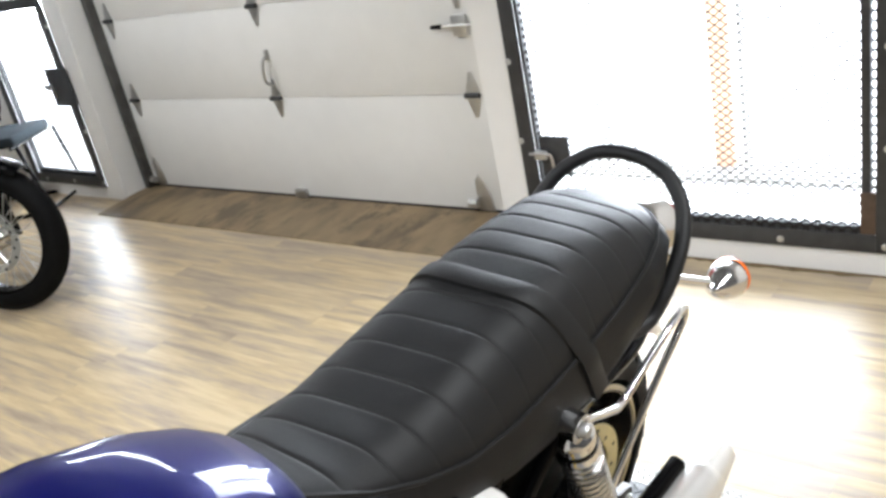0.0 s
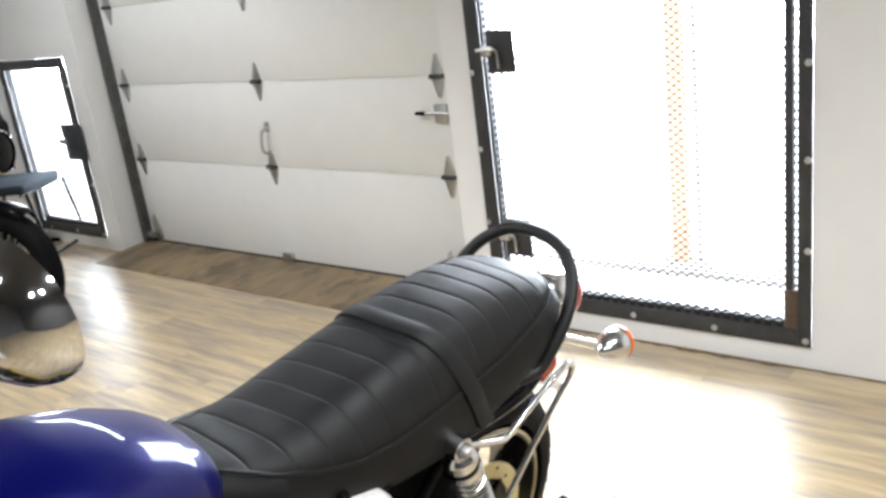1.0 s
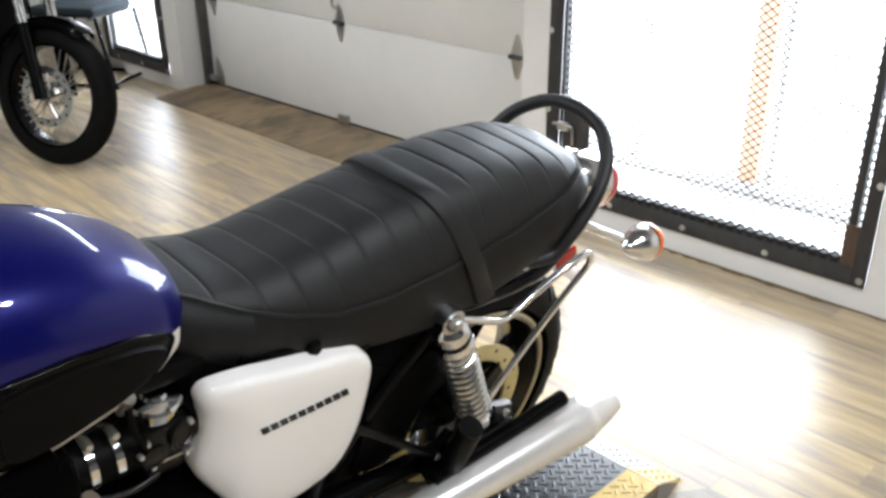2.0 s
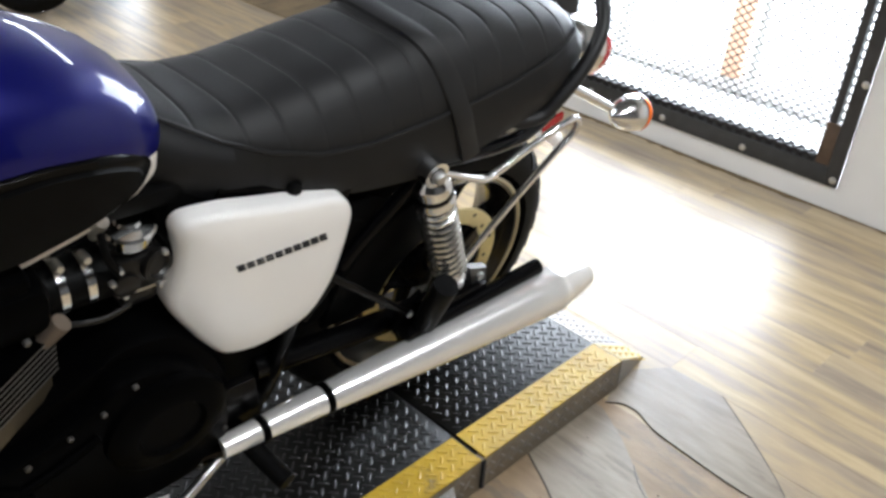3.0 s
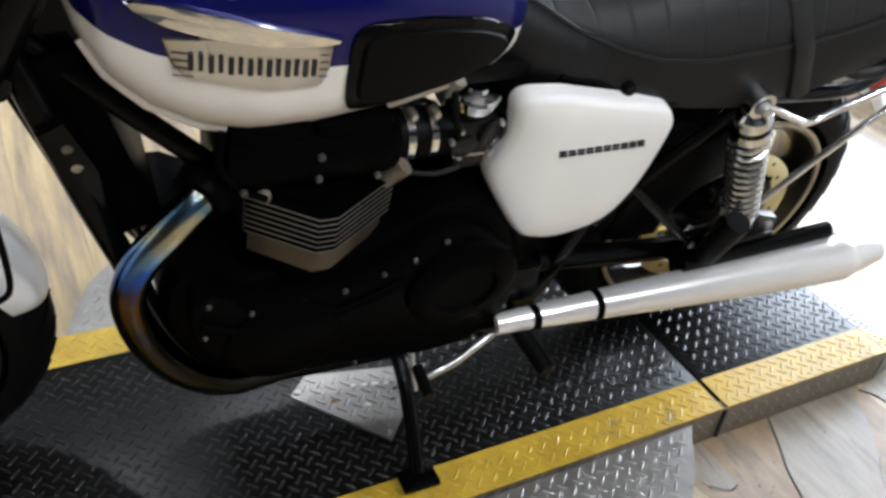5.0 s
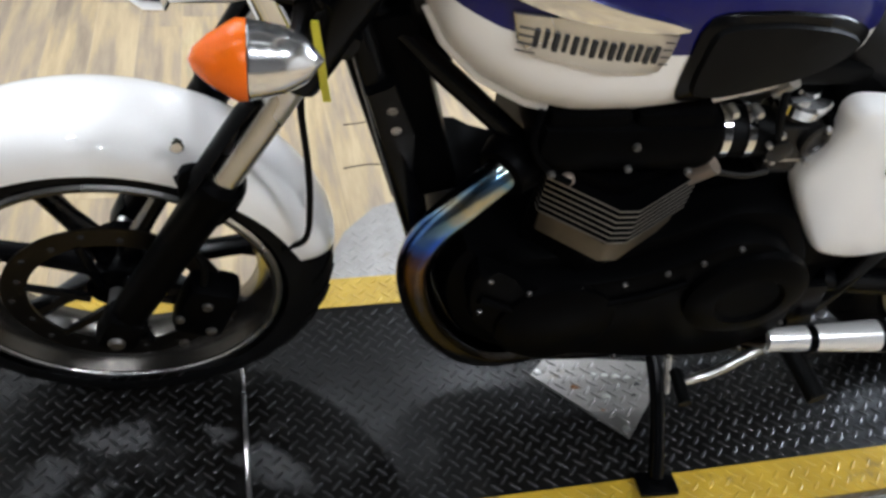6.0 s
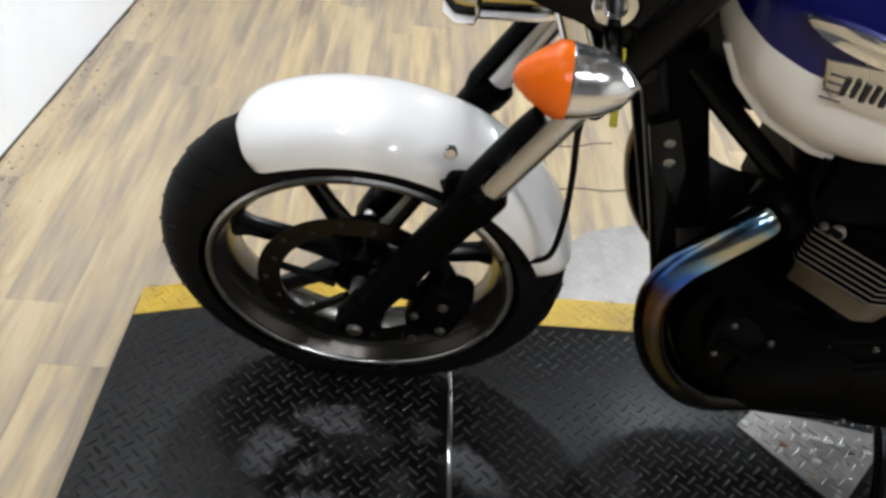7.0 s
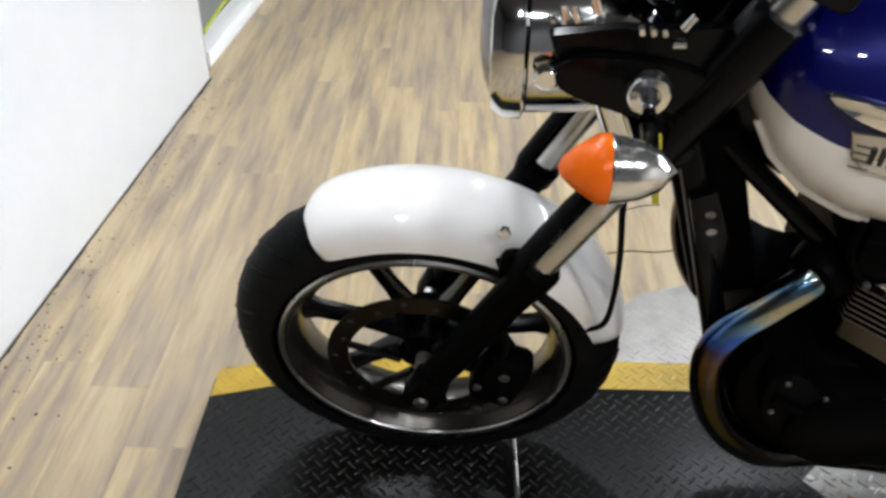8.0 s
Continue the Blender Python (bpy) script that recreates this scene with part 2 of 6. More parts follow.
M = {
    "plaster": mat("white_wall_paint", (0.80, 0.795, 0.78), 0.55, 0, 0.03, 8, 0.05, 160, wear=(0.62, 0.6, 0.57), wear_at=0.74),
    # unseen ceiling kept near-black to hold down fill light and reflections
    "ceiling": mat("dark_unseen_ceiling", (0.07, 0.07, 0.07), 0.8, 0, 0.05, 3),
    # dark grey for unseen walls, chosen to cut bounced light
    "dim": mat("dark_unseen_wall", (0.10, 0.10, 0.103), 0.7, 0, 0.06, 3),
    "door": mat("white_steel_door", (0.77, 0.765, 0.74), 0.42, 0, 0.03, 9, 0.05, 240, wear=(0.66, 0.64, 0.6), wear_at=0.72),
    "seal": mat("black_rubber_seal", (0.015, 0.015, 0.016), 0.7, 0, 0.2, 40),
    "zinc": mat("zinc_plated_steel", (0.55, 0.55, 0.54), 0.38, 1.0, 0.12, 30),
    "angle": mat("black_painted_steel", (0.035, 0.036, 0.038), 0.42, 0, 0.35, 25, 0.15, 120, wear=(0.16, 0.13, 0.10), wear_at=0.66),
    "rust": mat("rusty_brown_steel", (0.085, 0.055, 0.036), 0.6, 0, 0.35, 35, 0.3, 150),
    "meshwire": mat("black_mesh_steel", (0.022, 0.020, 0.019), 0.6, 0, 0.2, 60, spec=0.15),
    "plank": plank_material(),
    "subfloor": mat("dark_floor_joint", (0.10, 0.08, 0.055), 0.7, 0, 0.2, 12),
    "worn": mat("worn_grey_vinyl", (0.27, 0.23, 0.18), 0.4, 0, 0.4, 12, 0.15, 60, stretch=(4.5, 0.7, 1), wear=(0.20, 0.17, 0.135), wear_at=0.55),
    "bare": mat("bare_brown_floor", (0.27, 0.195, 0.12), 0.45, 0, 0.4, 14, 0.2, 60, stretch=(2.6, 0.7, 1), wear=(0.21, 0.165, 0.12), wear_at=0.54),
    "scuff": mat("grey_scuff", (0.12, 0.11, 0.10), 0.6, 0, 0.3, 40),
    "cast": mat("dark_cast_alloy", (0.02, 0.019, 0.018), 0.32, 0.7, 0.5, 30, wear=(0.16, 0.15, 0.14), wear_at=0.62),
    "stub": mat("pale_cast_alloy", (0.17, 0.135, 0.105), 0.42, 0.4, 0.15, 30),
    "crack": mat("dark_crack", (0.03, 0.025, 0.02), 0.8, 0, 0.2, 40),
    "ply": mat("stained_plywood", (0.20, 0.145, 0.08), 0.5, 0, 0.5, 9, 0.2, 60, stretch=(1.1, 0.6, 1), wear=(0.10, 0.07, 0.04), wear_at=0.5),
    "deck": mat("black_deck_paint", (0.0032, 0.0028, 0.0024), 0.36, 0.0, 0.35, 22, 0.08, 180, wear=(0.012, 0.010, 0.008), wear_at=0.6, spec=0.23),
    "tread": mat("worn_black_tread", (0.008, 0.0078, 0.0074), 0.36, 0.25, 0.6, 30, wear=(0.07, 0.065, 0.058), wear_at=0.64),
    "yellow": mat("yellow_deck_paint", (0.46, 0.30, 0.022), 0.42, 0, 0.25, 20, 0.1, 160, wear=(0.20, 0.135, 0.035), wear_at=0.58),
    "steel": mat("bare_tread_steel", (0.285, 0.272, 0.255), 0.38, 0.75, 0.22, 20, 0.1, 120, wear=(0.17, 0.125, 0.08), wear_at=0.64),
    "lift_side": mat("grey_lift_side", (0.19, 0.16, 0.12), 0.42, 0.6, 0.3, 25, 0.2, 90, wear=(0.12, 0.10, 0.08), wear_at=0.58),
    "vinyl": mat("black_seat_vinyl", (0.0075, 0.0075, 0.0078), 0.55, 0, 0.15, 40, 0.16, 520, spec=0.43),
    "vinyl_side": mat("black_seat_vinyl_side", (0.006, 0.006, 0.0063), 0.55, 0, 0.15, 40, 0.18, 420, spec=0.3),
    "tank": tank_material(),
    "white": mat("white_lacquer", (0.87, 0.85, 0.82), 0.36, 0, 0.02, 6, coat=1.0),
    "chrome": mat("chrome", (0.78, 0.78, 0.78), 0.08, 1.0, 0.04, 8),
    "satin": mat("satin_aluminium", (0.58, 0.57, 0.55), 0.27, 1.0, 0.1, 25),
    "black": mat("black_enamel", (0.0012, 0.0012, 0.0014), 0.24, 0, 0.2, 20, spec=0.14),
    "engine": mat("black_engine_paint", (0.001, 0.001, 0.0011), 0.38, 0, 0.3, 20, 0.1, 260, spec=0.022),
    "tyre": mat("tyre_rubber", (0.004, 0.004, 0.0042), 0.6, 0, 0.3, 30, 0.2, 200, spec=0.09),
    "rubber": mat("matt_black_rubber", (0.0015, 0.0015, 0.0015), 0.5, 0, 0.2, 40, spec=0.09),
    "grab": mat("black_rail_enamel", (0.006, 0.006, 0.0065), 0.5, 0, 0.15, 30),
    "fin": mat("machined_fin_edge", (0.21, 0.195, 0.175), 0.42, 0.85, 0.15, 30),
    "spring": mat("dull_chrome_spring", (0.62, 0.62, 0.60), 0.24, 0.95, 0.05, 12),
    "dirt": mat("brown_floor_dirt", (0.13, 0.09, 0.04), 0.8, 0, 0.5, 40, 0.3, 200, wear=(0.26, 0.21, 0.14), wear_at=0.55),
    "track": mat("dark_galvanised_track", (0.12, 0.12, 0.115), 0.45, 0.8, 0.3, 20),
    "silencer": mat("bright_silencer_chrome", (0.90, 0.885, 0.86), 0.23, 0.64, 0.03, 12),
    "faded": mat("faded_yellow_paint", (0.50, 0.40, 0.17), 0.45, 0, 0.2, 20, 0.1, 160, wear=(0.30, 0.26, 0.18), wear_at=0.56),
    "bronze": mat("brownish_machined_foot", (0.10, 0.082, 0.056), 0.42, 0.8, 0.3, 30),
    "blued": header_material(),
    "orange": mat("orange_lens", (0.88, 0.155, 0.004), 0.22, 0, 0.06, 60, 0.25, 260, spec=0.35),
    "red": mat("red_lens", (0.42, 0.012, 0.015), 0.14, 0, 0.05, 60, coat=0.6),
    "glass": mat("clear_lens", (0.9, 0.9, 0.9), 0.08, 0, 0.02, 30, trans=0.9),
    "tag": mat("yellow_plastic_tag", (0.52, 0.47, 0.03), 0.4, 0, 0.1, 30),
    "fabric": mat("grey_chair_fabric", (0.022, 0.028, 0.033), 0.9, 0, 0.2, 90, 0.3, 400, spec=0.12),
    "orange_post": mat("orange_barrier_paint", (0.62, 0.40, 0.28), 0.7, 0, 0.1, 12),
    "yard": mat("pale_yard_concrete", (0.55, 0.54, 0.52), 0.85, 0, 0.15, 4, 0.2, 50),
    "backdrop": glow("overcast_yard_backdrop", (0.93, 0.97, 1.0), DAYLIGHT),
    "kerb": mat("grey_kerb_concrete", (0.36, 0.35, 0.33), 0.85, 0, 0.3, 6, 0.2, 50),
    "lamp": glow("lamp_lens", (1.0, 0.93, 0.82), 12.0),
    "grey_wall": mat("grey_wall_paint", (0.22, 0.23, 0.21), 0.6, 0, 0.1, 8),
    "hose": mat("yellow_green_cord", (0.45, 0.5, 0.04), 0.5, 0, 0.1, 30),
    "windscreen": mat("tinted_screen", (0.002, 0.002, 0.0022), 0.2, 0, 0.1, 30, spec=0.25),
    "soft_chrome": mat("polished_plated_metal", (0.80, 0.79, 0.78), 0.16, 0.95, 0.04, 12),
}

# ---------------------------------------------------------------- mesh helpers


def finish(bm, name, material, smooth=40):
    bmesh.ops.recalc_face_normals(bm, faces=bm.faces)
    for f in bm.faces:
        f.smooth = True
    me = bpy.data.meshes.new(name)
    bm.to_mesh(me)
    bm.free()
    me.set_sharp_from_angle(angle=radians(smooth))
    me.materials.append(material)
    return me


def part(name, bm, material, parent=None, label="", smooth=40):
    ob = new(name, finish(bm, name, material, smooth))
    ob.parent = parent
    if label:
        ob["label"] = label
    return ob


def thing(name, label, category, m=None, group="", kind=""):
    ob = new(name)
    ob.empty_display_size = 0.1
    ob.matrix_world = m or Matrix()
    return tagged(ob, label, category, group, kind)


def single(name, bm, material, label, category="", group="", kind="", smooth=40):
    return tagged(part(name, bm, material, None, "", smooth), label, category, group, kind)


def box(c, size, bevel=0.0, turn=None, bm=None, seg=2):
    bm = bm or bmesh.new()
    r = bmesh.ops.create_cube(bm, size=1)
    bmesh.ops.scale(bm, vec=size, verts=r["verts"])
    if bevel:
        ed = list({e for v in r["verts"] for e in v.link_edges})
        r = bmesh.ops.bevel(bm, geom=ed, offset=bevel, segments=seg, affect="EDGES", profile=0.5)
    vs = list({v for f in r["faces"] for v in f.verts}) if bevel else r["verts"]
    if bevel:
        island = set(vs)
        stack = list(vs)
        while stack:
            v = stack.pop()
            for e in v.link_edges:
                w = e.other_vert(v)
                if w not in island:
                    island.add(w)
                    stack.append(w)
        vs = list(island)
    if turn:
        bmesh.ops.transform(bm, matrix=turn, verts=vs)
    bmesh.ops.translate(bm, vec=c, verts=vs)
    return bm


def rings(loops, closed=True, caps=True, bm=None):
    """A skin over rings of equal length."""
    bm = bm or bmesh.new()
    vv = [[bm.verts.new(p) for p in loop] for loop in loops]
    n = len(loops[0])
    for a, b in zip(vv, vv[1:]):
        for i in range(n if closed else n - 1):
            j = (i + 1) % n
            bm.faces.new((a[i], a[j], b[j], b[i]))
    if caps:
        bm.faces.new(vv[0])
        bm.faces.new(list(reversed(vv[-1])))
    return bm


def frame_of(d):
    d = Vector(d).normalized()
    a = Vector((0, 0, 1)) if abs(d.z) < 0.9 else Vector((1, 0, 0))
    u = d.cross(a).normalized()
    return d, u, d.cross(u)


def rod(p0, p1, r0, r1=None, n=14, bm=None, caps=True):
    r1 = r0 if r1 is None else r1
    d, u, v = frame_of(Vector(p1) - Vector(p0))
    loops = [[Vector(p) + r * (math.cos(a) * u + math.sin(a) * v) for a in (2 * math.pi * i / n for i in range(n))] for p, r in ((p0, r0), (p1, r1))]
    return rings(loops, caps=caps, bm=bm)


def smooth_path(pts, sub=6):
    P = [Vector(p) for p in pts]
    P = [2 * P[0] - P[1]] + P + [2 * P[-1] - P[-2]]
    out = []
    for i in range(1, len(P) - 2):
        for k in range(sub):
            t = k / sub
            a, b, c, d = P[i - 1:i + 3]
            out.append(0.5 * ((2 * b) + (c - a) * t + (2 * a - 5 * b + 4 * c - d) * t * t + (3 * b - a - 3 * c + d) * t ** 3))
    return out + [P[-2]]


def tube(pts, r, n=12, sub=6, bm=None, radii=None):
    P = smooth_path(pts, sub) if sub else [Vector(p) for p in pts]
    d, u, v = frame_of(P[1] - P[0])
    loops = []
    for i, p in enumerate(P):
        d = (P[min(i + 1, len(P) - 1)] - P[max(i - 1, 0)]).normalized()
        u = (u - d * u.dot(d)).normalized()
        v = d.cross(u)
        if radii:
            f = i / (len(P) - 1) * (len(radii) - 1)
            k = min(int(f), len(radii) - 2)
            rr = radii[k] + (radii[k + 1] - radii[k]) * (f - k)
        else:
            rr = r
        loops.append([p + rr * (math.cos(a) * u + math.sin(a) * v) for a in (2 * math.pi * j / n for j in range(n))])
    return rings(loops, bm=bm)


def lathe(profile, c, axis, n=32, bm=None, closed=False):
    """Turn (along, radius) pairs about an axis through c."""
    d, u, v = frame_of(axis)
    c = Vector(c)
    bm = bm or bmesh.new()
    vv = []
    for a, r in profile:
        vv.append([bm.verts.new(c + d * a + max(r, 1e-5) * (math.cos(t) * u + math.sin(t) * v)) for t in (2 * math.pi * i / n for i in range(n))])
    pairs = list(zip(vv, vv[1:])) + ([(vv[-1], vv[0])] if closed else [])
    for a, b in pairs:
        for i in range(n):
            bm.faces.new((a[i], a[(i + 1) % n], b[(i + 1) % n], b[i]))
    return bm


def ball(c, size, n=16, bm=None, turn=None):
    bm = bm or bmesh.new()
    r = bmesh.ops.create_uvsphere(bm, u_segments=n, v_segments=max(6, n // 2), radius=1)
    m = Matrix.Translation(c) @ (turn or Matrix()) @ Matrix.Diagonal((*size, 1))
    bmesh.ops.transform(bm, matrix=m, verts=r["verts"])
    return bm


def slab(outline, y0, y1, bevel=0.006, bm=None, dome=0.0):
    """An outline in x, z standing between y0 and y1, its y1 face rounded off at the edge."""
    pts = [Vector((x, z)) for x, z in outline]
    c = sum(pts, Vector((0, 0))) / len(pts)

    def ring(y, inset):
        out = []
        for i, p in enumerate(pts):
            a, b = pts[i - 1], pts[(i + 1) % len(pts)]
            t = (b - a).normalized()
            nrm = Vector((-t.y, t.x))
            if nrm.dot(c - p) < 0:
                nrm = -nrm
            q = p + nrm * inset
            out.append((q.x, y, q.y))
        return out
    s = 1 if y1 > y0 else -1
    loops = [ring(y0, 0), ring(y1 - s * bevel, 0), ring(y1 - s * bevel * 0.3, bevel * 0.3), ring(y1, bevel)]
    if dome:
        for k in (0.25, 0.5, 0.75, 0.93):
            loops.append([(c.x + (p[0] - c.x) * (1 - k), y1 + s * dome * (1 - (1 - k) ** 2), c.y + (p[2] - c.y) * (1 - k)) for p in ring(y1, bevel)])
    return rings(loops, bm=bm)


def rounded(outline, sub=4):
    """A closed outline run through smoothly."""
    n = len(outline)
    out = []
    for i in range(n):
        a, b, c, d = (Vector(outline[(i + k) % n]) for k in (-1, 0, 1, 2))
        for k in range(sub):
            t = k / sub
            out.append(tuple(0.5 * ((2 * b) + (c - a) * t + (2 * a - 5 * b + 4 * c - d) * t * t + (3 * b - a - 3 * c + d) * t ** 3)))
    return out


def bolt(name, c, axis, r, h, material, parent, label=""):
    c, d = Vector(c), Vector(axis).normalized()
    return part(name, lathe([(0, r), (h * 0.7, r), (h, r * 0.75), (h, 0)], c, d, 10), material, parent, label)


def interp(table, x):
    xs = [t[0] for t in table]
    if xs[0] > xs[-1]:
        table = table[::-1]
        xs = xs[::-1]
    return [float(np.interp(x, xs, [t[k] for t in table])) for k in range(1, len(table[0]))]

# ---------------------------------------------------------------- the room
WALL_TURN = 0.018
WN = Vector((math.cos(WALL_TURN), math.sin(WALL_TURN), 0))
WS = Vector((math.sin(WALL_TURN), -math.cos(WALL_TURN), 0))
WALL = Matrix(((WS.x, WN.x, 0, -1.7232), (WS.y, WN.y, 0, -0.0310), (0, 0, 1, FLOOR), (0, 0, 0, 1)))
H = CEIL - FLOOR


def on_wall(ob):
    ob.matrix_world = WALL
    return ob


def bounds(s0, s1, n0, n1, z0, z1, bm=None, bevel=0.0):
    return box(((s0 + s1) / 2, (n0 + n1) / 2, (z0 + z1) / 2), (s1 - s0, n1 - n0, z1 - z0), bevel, None, bm)


GATE = (0.031, 1.313, 0.080, 2.15)
DOOR = (1.446, 4.10, 0.0, 2.45)
SIDE = (4.255, 5.05, 0.078, 1.20)
bm = bmesh.new()
for s0, s1, z0, z1 in ((-4.2, GATE[0], 0, H), (GATE[0], GATE[1], 0, GATE[2]), (GATE[0], GATE[1], GATE[3], H), (GATE[1], DOOR[0], 0, H), (DOOR[0], DOOR[1], DOOR[3], H),
                       (DOOR[1], SIDE[0], 0, H), (SIDE[0], SIDE[1], 0, SIDE[2]), (SIDE[0], SIDE[1], SIDE[3], H), (SIDE[1], 6.6, 0, H)):
    bounds(s0, s1, -0.22, 0, z0, z1, bm)
wall_west = on_wall(single("wall_west", bm, M["plaster"], "white painted wall around the steel gates and garage door", "wall", kind="structure"))
# north and east walls stand out of view, darkened to cut fill
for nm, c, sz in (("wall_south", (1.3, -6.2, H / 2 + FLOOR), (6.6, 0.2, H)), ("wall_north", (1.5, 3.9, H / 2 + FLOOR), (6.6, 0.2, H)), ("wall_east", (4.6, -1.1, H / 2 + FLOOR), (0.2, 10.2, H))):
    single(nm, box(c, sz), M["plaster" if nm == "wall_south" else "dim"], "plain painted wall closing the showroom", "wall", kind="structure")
single("ceiling", box((1.3, -1.1, CEIL + 0.06), (6.9, 10.6, 0.12)), M["ceiling"], "plain near-black ceiling, out of view", "ceiling", kind="structure")

# partition beside the lift's front end
pa, pb = Vector((2.40, 0.2, 0)), Vector((2.252, -2.135, 0))
pd = (pb - pa).normalized()
ang = Matrix.Rotation(math.atan2(pd.y, pd.x), 4, "Z")
mid = (pa + pb) / 2 + Vector((-pd.y, pd.x, 0)) * 0.07
single("wall_partition", box((mid.x, mid.y, FLOOR + 1.2), ((pb - pa).length, 0.14, 2.4), 0.006, ang), M["plaster"], "white painted partition wall with a scuffed base", "wall", kind="structure")
ga, gb = Vector((2.345, -2.23, 0)), Vector((2.085, -5.55, 0))
gd = (gb - ga).normalized()
gang = Matrix.Rotation(math.atan2(gd.y, gd.x), 4, "Z")
gm = (ga + gb) / 2 + Vector((-gd.y, gd.x, 0)) * 0.07
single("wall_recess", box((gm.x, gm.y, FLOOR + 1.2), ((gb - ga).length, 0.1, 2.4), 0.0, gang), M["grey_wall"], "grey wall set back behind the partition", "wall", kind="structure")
gk = (ga + gb) / 2 - Vector((-gd.y, gd.x, 0)) * 0.03
single("baseboard", box((gk.x, gk.y, FLOOR + 0.03), ((gb - ga).length, 0.09, 0.06), 0.006, gang), M["plaster"], "pale grey baseboard along the recessed wall", "baseboard", kind="structure")
cord = single("power_cord", tube([(2.30, -2.29, 0.02), (2.295, -2.36, 0.03), (2.275, -2.58, 0.05), (2.26, -2.78, 0.06), (2.235, -3.1, 0.07)], 0.006, 8), M["hose"], "yellow-green cord running along the recessed wall", "cord")

# roller garage door of hinged white sections, set back in its opening
garage_door = thing("garage_door", "white sectional garage door with zinc hinges, closed", "garage door", WALL)
ND = -0.183
rows_z = [0.03, 0.548, 0.995, 1.44, 1.885, 2.33]
for i, (z0, z1) in enumerate(zip(rows_z, rows_z[1:])):
    bm = bounds(DOOR[0] - 0.03, DOOR[1] + 0.03, ND - 0.045, ND, z0 + 0.0012, z1 - 0.0012, None, 0.0012)
    part("section", bm, M["door"], garage_door)
    part("joint_backing", bounds(DOOR[0] - 0.02, DOOR[1] + 0.02, ND - 0.052, ND - 0.046, z1 - 0.02, z1 + 0.02), M["seal"], garage_door)
part("bottom_seal", bounds(DOOR[0] - 0.02, DOOR[1] + 0.02, ND - 0.04, ND + 0.004, 0.0, 0.036, None, 0.006), M["seal"], garage_door, "black rubber floor seal")
part("track", bounds(DOOR[1] - 0.055, DOOR[1] - 0.008, ND + 0.002, ND + 0.05, 0.02, 2.4, None, 0.004), M["track"], garage_door, "galvanised steel roller track")


def hinge(s, z, w=0.045, h=0.095):
    g = part("hinge", slab([(s - 0.008, z + h), (s + 0.008, z + h), (s + w * 0.72, z + 0.02), (s + w * 0.72, z - 0.02), (s + 0.008, z - h), (s - 0.008, z - h), (s - w * 0.72, z - 0.02), (s - w * 0.72, z + 0.02)], ND, ND + 0.005, 0.002), M["zinc"], garage_door, "zinc-plated leaf hinge")
    part("knuckle", rod((s - w * 0.8, ND + 0.011, z), (s + w * 0.8, ND + 0.011, z), 0.011, n=10), M["angle"], g)
    for dz in (0.055, -0.055):
        bolt("screw", (s, ND + 0.004, z + dz), (0, 1, 0), 0.006, 0.004, M["zinc"], g)


for z in (0.548, 0.995, 1.44):
    hinge(2.794, z)
    hinge(1.625, z)
    hinge(3.965, z)
handle = part("handle", tube([(2.786, ND + 0.004, 0.756), (2.786, ND + 0.035, 0.743), (2.794, ND + 0.045, 0.69), (2.80, ND + 0.04, 0.64), (2.797, ND + 0.004, 0.615)], 0.008, 8), M["zinc"], garage_door, "bent steel pull handle")
part("plate", box((2.786, ND + 0.003, 0.761), (0.03, 0.006, 0.05), 0.002), M["zinc"], handle)
latch = part("latch", box((1.622, ND + 0.012, 0.836), (0.07, 0.02, 0.085), 0.006), M["zinc"], garage_door, "zinc slide latch with a black grip")
part("bolt_bar", rod((1.53, ND + 0.018, 0.836), (1.708, ND + 0.018, 0.836), 0.008, n=10), M["zinc"], latch)
part("grip", rod((1.708, ND + 0.018, 0.836), (1.753, ND + 0.03, 0.838), 0.010, 0.008, n=10), M["rubber"], latch, "black rubber grip")
part("bottom_bracket", box((2.793, ND + 0.012, 0.05), (0.075, 0.024, 0.045), 0.004), M["zinc"], garage_door)
for s in (3.97, 1.66):
    br = part("corner_bracket", slab([(s - 0.04, 0.03), (s + 0.04, 0.03), (s + 0.04, 0.17), (s + 0.015, 0.20), (s - 0.03, 0.11)], ND, ND + 0.006, 0.002), M["zinc"], garage_door, "zinc corner bracket with a roller")
    part("roller", rod((s + 0.03, ND + 0.02, 0.07), (s + 0.075, ND + 0.02, 0.07), 0.02, n=12), M["zinc"], br)

on_wall(single("plywood_threshold", rings([[(t, ND + 0.006, 0.001), (t, ND + 0.006, 0.026), (t, -0.06, 0.026), (t, 0.210, 0.006), (t, 0.215, 0.001)] for t in np.linspace(1.46, 4.085, 9)]), M["ply"], "stained brown plywood threshold ramp at the garage door", "ramp"))


def diamonds(s0, s1, z0, z1, n, w=0.036, h=0.0140, r=0.0021):
    """Expanded steel: zigzag strands, four-sided."""
    verts, faces = [], []
    cols = int((s1 - s0) / (w / 2))
    for k in range(int((z1 - z0) / h)):
        z = z0 + (k + 0.5) * h
        base = len(verts)
        for i in range(cols + 1):
            s = s0 + (s1 - s0) * i / cols
            zz = z + (0.5 if (i + k) % 2 else -0.5) * h
            verts += [(s, n + r, zz), (s, n, zz + r * 1.4), (s, n - r, zz), (s, n, zz - r * 1.4)]
        for i in range(cols):
            for j in range(4):
                a, b = base + 4 * i + j, base + 4 * i + (j + 1) % 4
                faces.append((a, b, b + 4, a + 4))
    me = bpy.data.meshes.new("mesh_panel")
    me.from_pydata(verts, [], faces)
    me.materials.append(M["meshwire"])
    return me


